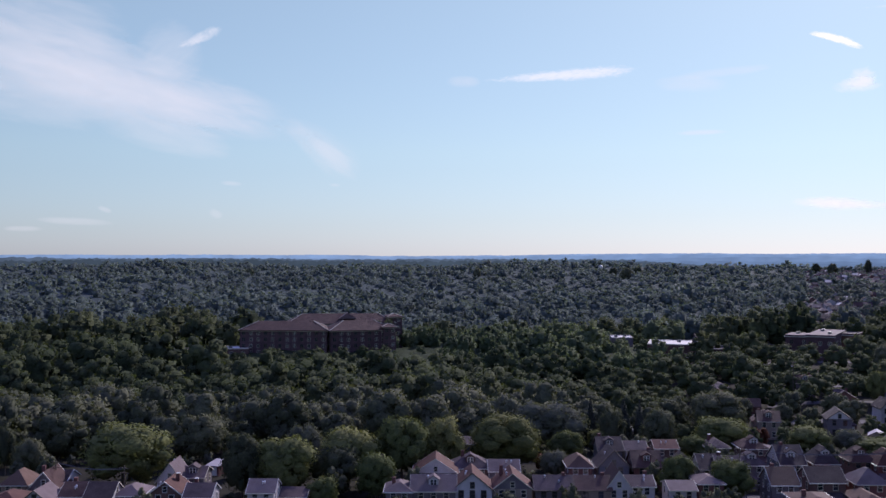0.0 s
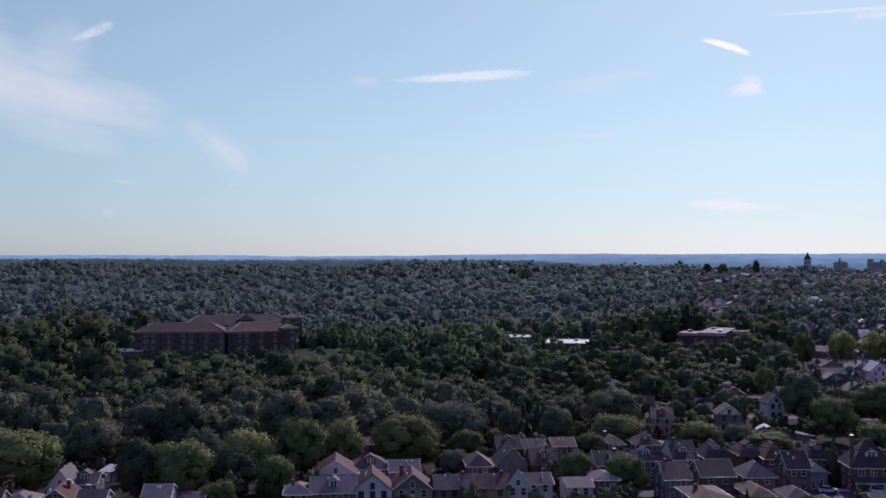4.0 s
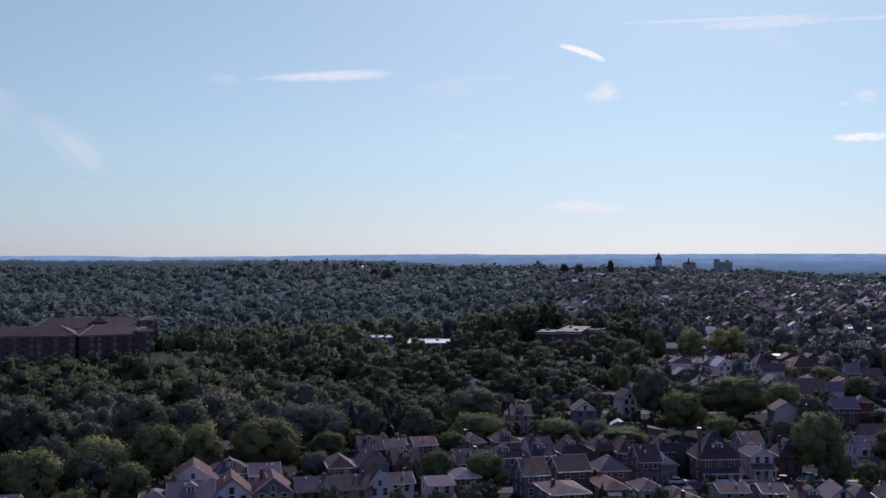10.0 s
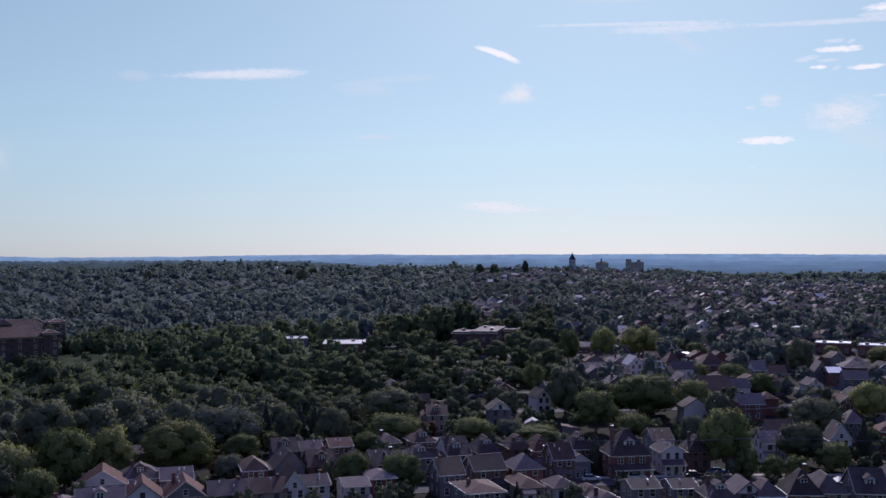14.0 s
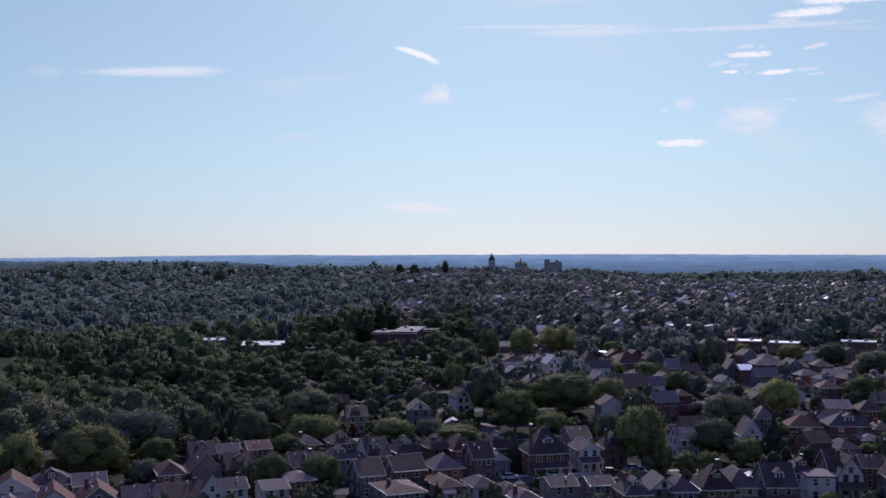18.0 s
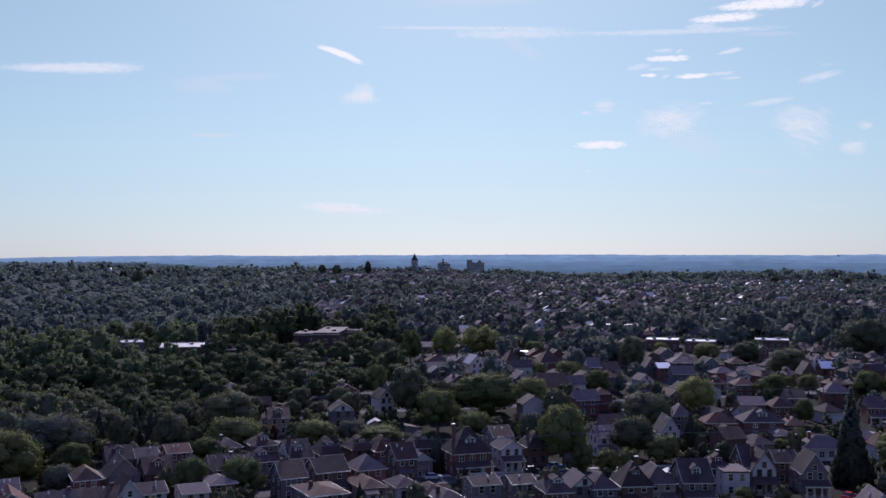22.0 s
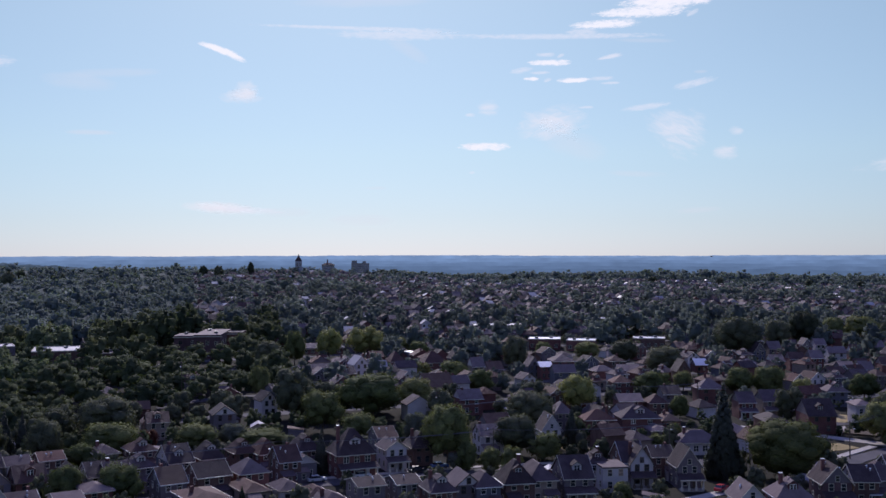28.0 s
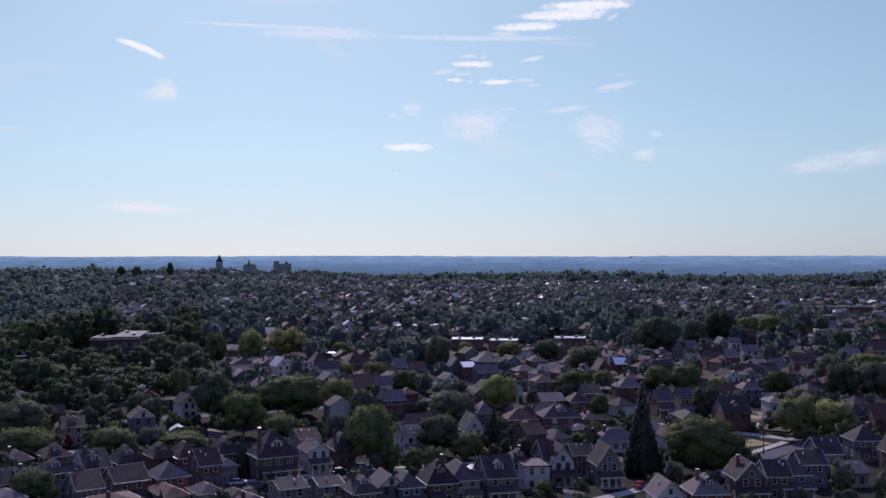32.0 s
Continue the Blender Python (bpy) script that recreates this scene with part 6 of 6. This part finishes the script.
def far_town(chosen):
    """Houses too many and too far to count: walls, roofs and windows joined by colour."""
    sheds = Solid()
    walls, roofs, panes, awnings = {k: Solid() for k in WALLS}, {k: Solid() for k in ROOFS}, Solid(), Solid()
    for r, az, x, y, row in chosen:
        w, d, e = rnd.uniform(4.9, 7), rnd.uniform(6.5, 8.6), rnd.choice([3.6, 5.5, 5.5, 5.8])
        kind = rnd.choice(["front", "hip", "side", "side"])
        m = pose(x, y, ground_at(x, y), 0, 0, TURN + rnd.choice([0, 0, 90]) + rnd.uniform(-12, 12))
        wl, rf = walls[rnd.choice(FAR_WALLS)], roofs[rnd.choice(FAR_ROOFS)]
        s = Solid()
        rise = w * 0.36 if kind == "front" else min(w, d) * 0.31 if kind == "hip" else d * 0.29
        if kind == "front":
            s.prism([(-w / 2, -3), (w / 2, -3), (w / 2, e), (0, e + rise), (-w / 2, e)], -d / 2, d / 2)
        elif kind == "side":
            s.prism([(-d / 2, -3), (d / 2, -3), (d / 2, e), (0, e + rise), (-d / 2, e)], -w / 2, w / 2, "x")
        else:
            s.box(-w / 2, w / 2, -d / 2, d / 2, -3, e)
        wl.add([m @ Vector(v) for v in s.v], s.f)
        q = roof_solid(kind, w, d, e + 0.01, rise)
        rf.add([m @ Vector(v) for v in q.v], q.f)
        if rnd.random() < 0.4:
            p = Solid().prism([(-d / 2 - 2.4, 2.5), (-d / 2, 3.1), (-d / 2, 3.25), (-d / 2 - 2.4, 2.65)], -w / 2, w / 2, "x").box(-w / 2, w / 2, -d / 2 - 2.3, -d / 2 - 2.1, -2, 0.9)
            awnings.add([m @ Vector(v) for v in p.v], p.f)
        if rnd.random() < 0.08:
            g = pose(x + rnd.uniform(-6, 6), y + rnd.uniform(7, 9), ground_at(x, y), rnd.uniform(-8, 8), rnd.uniform(-6, 6), rnd.uniform(-40, 10))
            p = Solid().box(-1.4, 1.4, -1.8, 1.8, -2, 2.6).box(-1.5, 1.5, -2, 2, 2.6, 2.72)
            sheds.add([g @ Vector(v) for v in p.v], p.f)
        if r < 1150:
            p = Solid()
            for z in ([1.0] if e < 4.6 else [1.0, 3.7]):
                for xx in (-w * 0.25, w * 0.25):
                    p.box(xx - 0.55, xx + 0.55, -d / 2 - 0.05, -d / 2, z, z + 1.5)
            panes.add([m @ Vector(v) for v in p.v], p.f)
    for k, s in walls.items():
        if s.v:
            tagged(new("far_house_walls", s.mesh("far_house_walls", WALLS[k])), f"{k} walls of many far houses in the town", "houses", kind="stuff")
    for k, s in roofs.items():
        if s.v:
            tagged(new("far_house_roofs", s.mesh("far_house_roofs", ROOFS[k])), f"{k} roofs of many far houses in the town", "houses", kind="stuff")
    tagged(new("far_sheds", sheds.mesh("far_sheds", shed_metal)), "pale metal roofed sheds and extensions behind far houses", "sheds", kind="stuff")
    tagged(new("far_house_porches", awnings.mesh("far_house_porches", pale_metal)), "pale metal porch roofs of many far houses", "porches", kind="stuff")
    tagged(new("far_house_windows", panes.mesh("far_house_windows", glass)), "dark windows of many far houses in the town", "windows", kind="stuff")


far_town(sites[190:])

# ---- clouds over the land ----
cloud(44.75, 13.66, 5.87, 0.84, 0, "crisp", 0.6, 1)
cloud(43.40, 13.21, 5.77, 0.96, -1, "crisp", 0.5, 1.1)
cloud(46.17, 13.04, 0.81, 0.34, -25, "streak")
cloud(41.50, 12.64, 4.23, 0.67, -1, "crisp", 0.7, 1)
cloud(40.28, 12.27, 2.01, 0.46, 0, "streak")
cloud(38.89, 12.07, 13.42, 0.38, 1, "streak")
cloud(43.61, 11.71, 3.69, 0.29, 3, "haze")
cloud(27.57, 12.55, 12.75, 0.34, 0.5, "streak", 0.6, 1)
cloud(30.20, 12.23, 8.39, 0.71, 0, "streak")
cloud(30.67, 11.46, 3.02, 0.92, 30, "haze")
cloud(38.43, 10.70, 2.82, 0.55, 0, "crisp", 0.5, 1)
cloud(41.73, 10.92, 1.68, 0.42, -10, "streak", 0.5, 1)
cloud(41.7, 10.93, 1.5, 0.36, -10, "streak", 0.5, 1)
cloud(38.31, 11.13, 1.27, 0.29, 0, "streak")
cloud(39.11, 11.05, 0.54, 0.25, -20, "streak")
cloud(36.94, 10.31, 1.48, 0.38, -8, "streak")
cloud(37.96, 10.17, 1.34, 0.21, 0, "streak")
cloud(37.50, 9.85, 1.01, 0.29, 0, "crisp")
cloud(38.39, 9.77, 0.54, 0.25, -20, "streak")
cloud(39.81, 9.74, 2.08, 0.34, -1, "crisp")
cloud(41.36, 9.80, 1.54, 0.29, 0, "streak")
cloud(41.79, 9.54, 1.21, 0.21, 0, "streak")
cloud(46.27, 9.39, 2.68, 0.59, -10, "streak", 1, 0.7)
cloud(46.57, 9.97, 0.81, 0.21, 0, "haze")
cloud(35.14, 8.30, 1.54, 1.09, 0, "feather")
cloud(34.15, 7.94, 0.74, 0.25, 0, "streak")
cloud(38.57, 7.35, 4.70, 2.60, -10, "feather", 0.6, 1.2)
cloud(38.5, 7.55, 3.6, 1.2, 16, "feather", 0.7, 1.1)
cloud(39.80, 6.29, 4.03, 1.85, 16, "haze")
cloud(45.23, 6.96, 4.03, 3.19, 24, "feather", 0.4, 1.4)
cloud(43.74, 8.23, 3.19, 0.42, -6, "streak")
cloud(40.48, 8.28, 0.94, 0.21, 0, "streak")
cloud(34.92, 6.22, 3.35, 0.63, 0, "crisp", 0.7, 1)
cloud(34.23, 4.81, 0.40, 0.21, 0, "streak")
cloud(47.80, 5.75, 1.68, 1.17, 0, "feather")
cloud(48.36, 6.83, 1.01, 0.59, 0, "feather")
cloud(43.28, 4.65, 3.69, 0.42, 3, "haze")
cloud(21.95, 9.2, 1.5, 1.2, 0, "puff")
cloud(21.85, 8.95, 1.6, 0.8, 0, "puff")
cloud(21.68, 8.78, 2.68, 0.84, 0, "puff")
cloud(20.66, 11.09, 3.09, 0.55, 19, "crisp", 0.7, 1, 0.35)
cloud(20.7, 11.08, 2.7, 0.4, 19, "crisp", 0.7, 1, 0.35)
cloud(28.50, 13.95, 8.72, 0.75, -2, "haze")
cloud(20.6, 2.82, 4.6, 0.95, 3, "puff", 0.7, 1)
cloud(20.3, 2.86, 4.2, 0.9, 3, "puff", 0.7, 1)
cloud(20.9, 2.8, 3.0, 0.6, 3, "puff", 0.7, 1)
cloud(22.3, 2.72, 4.0, 0.6, 3, "streak", 1, 0.6)
cloud(24.04, 2.63, 3.02, 0.67, 0, "haze")
cloud(28.18, 2.21, 4.03, 0.75, 0, "haze")
cloud(46.39, 2.66, 2.68, 0.42, -3, "haze")
cloud(28.95, 3.97, 1.61, 0.25, 0, "haze")
cloud(13.94, 6.69, 3.02, 0.34, 0, "haze")
cloud(13.38, 9.21, 4.36, 1.09, 2, "haze")
cloud(-17.04, 9.05, 21.47, 5.03, 13, "veil", 1.35, 0.55)
cloud(-16.75, 8.57, 16.10, 2.94, 13, "veil", 1.2, 0.5)
cloud(-21.49, 11.55, 10.06, 6.29, 8, "haze")
cloud(-21.47, 8.12, 8.72, 3.35, 8, "haze")
cloud(-15.02, 6.49, 7.72, 2.10, 13, "haze")
cloud(-14.75, 10.70, 3.69, 3.77, -30, "haze")
cloud(-13.17, 11.60, 2.82, 0.92, -26, "puff", 0.5, 1)
cloud(-6.6, 6.0, 5.4, 2.6, 36, "haze", 0.5, 1.2)
cloud(-6.2, 5.6, 3.2, 1.4, 36, "haze", 0.5, 1.2)
cloud(6.42, 9.87, 9.06, 0.96, -3, "streak", 0.45, 1.1)
cloud(7.0, 9.92, 7.4, 0.7, -3, "streak", 0.5, 1.1)
cloud(1.10, 9.58, 2.01, 0.75, 0, "haze")
cloud(15.05, 9.79, 5.37, 0.59, -4, "haze")
cloud(-11.48, 3.96, 1.3, 0.32, 4, "haze")
cloud(-5.95, 3.94, 0.74, 0.25, 0, "haze")
cloud(-12.30, 2.34, 0.87, 0.59, 20, "haze")
cloud(-18.00, 2.47, 0.81, 0.34, 20, "haze")
cloud(-19.39, 1.84, 4.03, 0.46, 2, "haze")
cloud(-21.97, 1.42, 2.01, 0.34, 0, "haze")
cloud(57.83, 5.09, 9.06, 1.85, -7, "feather", 0.4, 1.2)
cloud(34.35, 6.27, 1.34, 0.42, 0, "streak")
cloud(13.95, 6.67, 2.68, 0.34, -2, "haze")

# ---- roads, pavements and bare ground ----
def strip(name, points, width, mat, label, lift=0.12, kind="structure"):
    """A band of paving over the ground along a line of points."""
    pts = []
    for (x0, y0), (x1, y1) in zip(points, points[1:]):
        n = max(1, int(math.hypot(x1 - x0, y1 - y0) / 6))
        pts += [(x0 + (x1 - x0) * i / n, y0 + (y1 - y0) * i / n) for i in range(n)]
    pts.append(points[-1])
    vs = []
    for i, (x, y) in enumerate(pts):
        a, b = pts[max(i - 1, 0)], pts[min(i + 1, len(pts) - 1)]
        nx, ny = -(b[1] - a[1]), b[0] - a[0]
        k = width / 2 / math.hypot(nx, ny)
        for s in (1, -1):
            px, py = x + nx * k * s, y + ny * k * s
            vs += [(px, py, ground_at(px, py) + lift), (px, py, ground_at(px, py) - 0.6)]
    fs = []
    for i in range(len(pts) - 1):
        a, b = 4 * i, 4 * i + 4
        fs += [(a, a + 2, b + 2, b), (a, b, b + 1, a + 1), (a + 2, a + 3, b + 3, b + 2)]
    return tagged(new(name, mesh_of(name, vs, fs, mat)), label, name, kind=kind)


def uv(u, v):
    return u * ct - v * st, u * st + v * ct


for k in range(-6, 29):
    line = [uv(u * 12.0, 42 * k + 10.5) for u in range(-20, 130)]
    line = [p for p in line if 330 < math.hypot(*p) < 1150 and 16 < math.degrees(math.atan2(*p)) < 64]
    if len(line) > 4:
        strip("road", line, 7.5, asphalt, "grey asphalt street between rows of houses")
strip("road", [(250, 222), (257.5, 197), (260, 186), (262, 176), (266, 160)], 4.6, concrete, "pale worn side street in sunlight", 0.14)
strip("road", [(210, 164), (239, 171.2), (262, 174), (300, 178), (330, 181)], 6.0, asphalt, "grey asphalt street passing the corner", 0.11)
strip("pavement", [(220, 171.4), (239, 176), (256, 179.2)], 2.4, concrete, "pale concrete pavement beside the street", 0.22)
strip("pavement", [(262.5, 195), (274, 201.7)], 1.3, concrete, "pale concrete steps up a bank", 0.7)
strip("road", [(60, 226), (100, 222), (140, 214), (176, 200), (205, 188)], 7.0, asphalt, "asphalt street behind the nearest houses", 0.11)
strip("pavement", [(100, 227), (140, 219), (168, 210)], 2.2, concrete, "pale pavement beside the street", 0.2)
strip("ground_patch", [(176, 226), (188, 219)], 9, dry_grass, "patch of dry yellow grass on a bank", 0.16)
strip("ground_patch", [(215, 492), (236, 481)], 14, dry_grass, "bare dry sports field in front of a long building", 0.2)
strip("ground_patch", [(-150, 560), (-131, 566)], 24, dry_grass, "small dry clearing in the woods", 3.0)
strip("ground_patch", [(163, 161.6), (190, 163.5)], 3.2, concrete, "pale concrete parking pad behind the houses", 0.16)
strip("ground_patch", [(281, 211), (295, 217)], 8, dry_grass, "sunlit dry lawn beside the corner house", 0.16)
strip("ground_patch", [(238, 186), (252, 184)], 8, dry_grass, "small worn lawn at the street corner", 0.1)
strip("ground_patch", [(266, 205), (273, 189)], 8, dirt, "bare brown bank above the side street", 0.5)


# ---- parked cars ----
def car(x, y, rot, paint, label):
    z = ground_at(x, y) + 0.2
    c = empty("car", pose(x, y, z, 0, 0, rot))
    side = [(-2.2, 0.35), (2.2, 0.35), (2.25, 0.75), (1.95, 0.95), (1.05, 1.0), (-1.5, 1.02), (-2.2, 0.95)]
    part("body", Solid().prism(side, -0.88, 0.88).mesh("body", PAINTS[paint]), c, f"{paint} painted body")
    top = [(-1.75, 1.02), (1.0, 1.0), (0.35, 1.48), (-1.2, 1.48)]
    part("glazing", Solid().prism(top, -0.74, 0.74).mesh("glazing", glass), c, "dark glass")
    part("roof", Solid().box(-1.25, 0.4, -0.72, 0.72, 1.484, 1.54).mesh("roof", PAINTS[paint]), c)
    for sx in (-1.35, 1.35):
        for sy in (-0.8, 0.8):
            wheel = part("wheel", Solid().tube((sx, sy - 0.11, 0.33), (sx, sy + 0.11, 0.33), 0.33, 0.33, 14).mesh("wheel", rubber), c)
            part("rim", Solid().tube((sx, sy - 0.12, 0.33), (sx, sy + 0.12, 0.33), 0.2, 0.2, 10).mesh("rim", metal_dark), wheel)
    for sy in (-0.6, 0.6):
        part("headlight", Solid().box(2.2, 2.27, sy - 0.2, sy + 0.2, 0.66, 0.8).mesh("headlight", white_trim), c)
    return tagged(c, label, "car", "parked cars")


car(132.3, 218.5, -8, "black", "black car parked along the street")
car(139.8, 220, -14, "blue", "dark blue car parked beside the street")
car(178.8, 163.6, 20, "red", "dark red car parked on a concrete pad")
car(107, 222.0, -6, "silver", "silver car parked along the street")
car(118, 220.4, -8, "white", "white car parked along the street")
for i, p in enumerate(("silver", "black", "white", "silver")):
    car(311 + 4.0 * i, 230 + 2.2 * i, 120, p, f"{p} car in a row of parked cars")
car(284, 177.2, 3, "silver", "silver car parked along the street")


# ---- poles and wires ----
def utility_pole(x, y, high, rot, lamp=False):
    p = empty("utility_pole", pose(x, y, ground_at(x, y), 0, 0, rot))
    part("pole", Solid().tube((0, 0, -1), (0, 0, high), 0.17, 0.11, 8).mesh("pole", wood_pole), p)
    for z in (high - 0.5, high - 1.5):
        part("crossarm", Solid().box(-1.2, 1.2, -0.06, 0.06, z - 0.07, z + 0.07).mesh("crossarm", wood_pole), p)
    if lamp:
        part("lamp_arm", Solid().tube((0, 0, high - 2.2), (0, -2.2, high - 1.7), 0.05, 0.05, 6).mesh("lamp_arm", metal_dark), p)
        part("lamp_head", Solid().box(-0.17, 0.17, -2.9, -2.1, high - 1.78, high - 1.6).mesh("lamp_head", white_trim), p, "pale street lamp head")
    return tagged(p, "tall dark wooden utility pole with crossarms", "utility pole", "utility poles")


for x, y, h, lamp in ((128, 381, 14, True), (228.7, 266, 11, True), (112.3, 486, 11, False), (98, 228, 10, True), (152, 214, 10, False), (196, 197, 10, True),
                      (236, 172, 10, True), (268, 182, 10, False), (-64, 210, 10, False), (-80, 216, 10, False), (66, 232, 10, False), (262, 250, 10, True), (170, 255, 10, True), (300, 190, 10, False), (207.2, 233.3, 10.5, True), (175, 277.4, 10.5, True)):
    utility_pole(x, y, h, -30, lamp)

def wire(p, q, sag):
    """An overhead wire hanging between two points."""
    pts = [Vector(p).lerp(Vector(q), k / 8) - Vector((0, 0, sag * 4 * (k / 8) * (1 - k / 8))) for k in range(9)]
    side = Vector((q[1] - p[1], p[0] - q[0], 0)).normalized() * 0.035
    up = Vector((0, 0, 0.035))
    w = Solid().add([c + o for c in pts for o in (side, up, -side, -up)], [(4 * i + k, 4 * i + (k + 1) % 4, 4 * i + 4 + (k + 1) % 4, 4 * i + 4 + k) for i in range(8) for k in range(4)] + [(3, 2, 1, 0), (32, 33, 34, 35)])
    return tagged(new("overhead_wire", w.mesh("overhead_wire", metal_dark)), "thin dark overhead wire between utility poles", "wire", "overhead wires")


for (x0, y0), (x1, y1) in (((66, 232), (98, 228)), ((98, 228), (152, 214)), ((152, 214), (196, 197)), ((-80, 216), (-64, 210)), ((236, 172), (268, 182)), ((268, 182), (300, 190)), ((170, 255), (228.7, 266)), ((228.7, 266), (262, 250))):
    for off in (-1.0, 0.0, 1.0):
        wire((x0 + off * 0.87, y0 - off * 0.5, ground_at(x0, y0) + 9.5), (x1 + off * 0.87, y1 - off * 0.5, ground_at(x1, y1) + 9.5), 0.8)

# ---- the patterns that the trees were copied from are taken away ----
for group_of in (*TEMPLATES.values(), mid_trees, garden_trees):
    for pattern in group_of:
        for ob in (*pattern.children_recursive, pattern):
            bpy.data.objects.remove(ob)
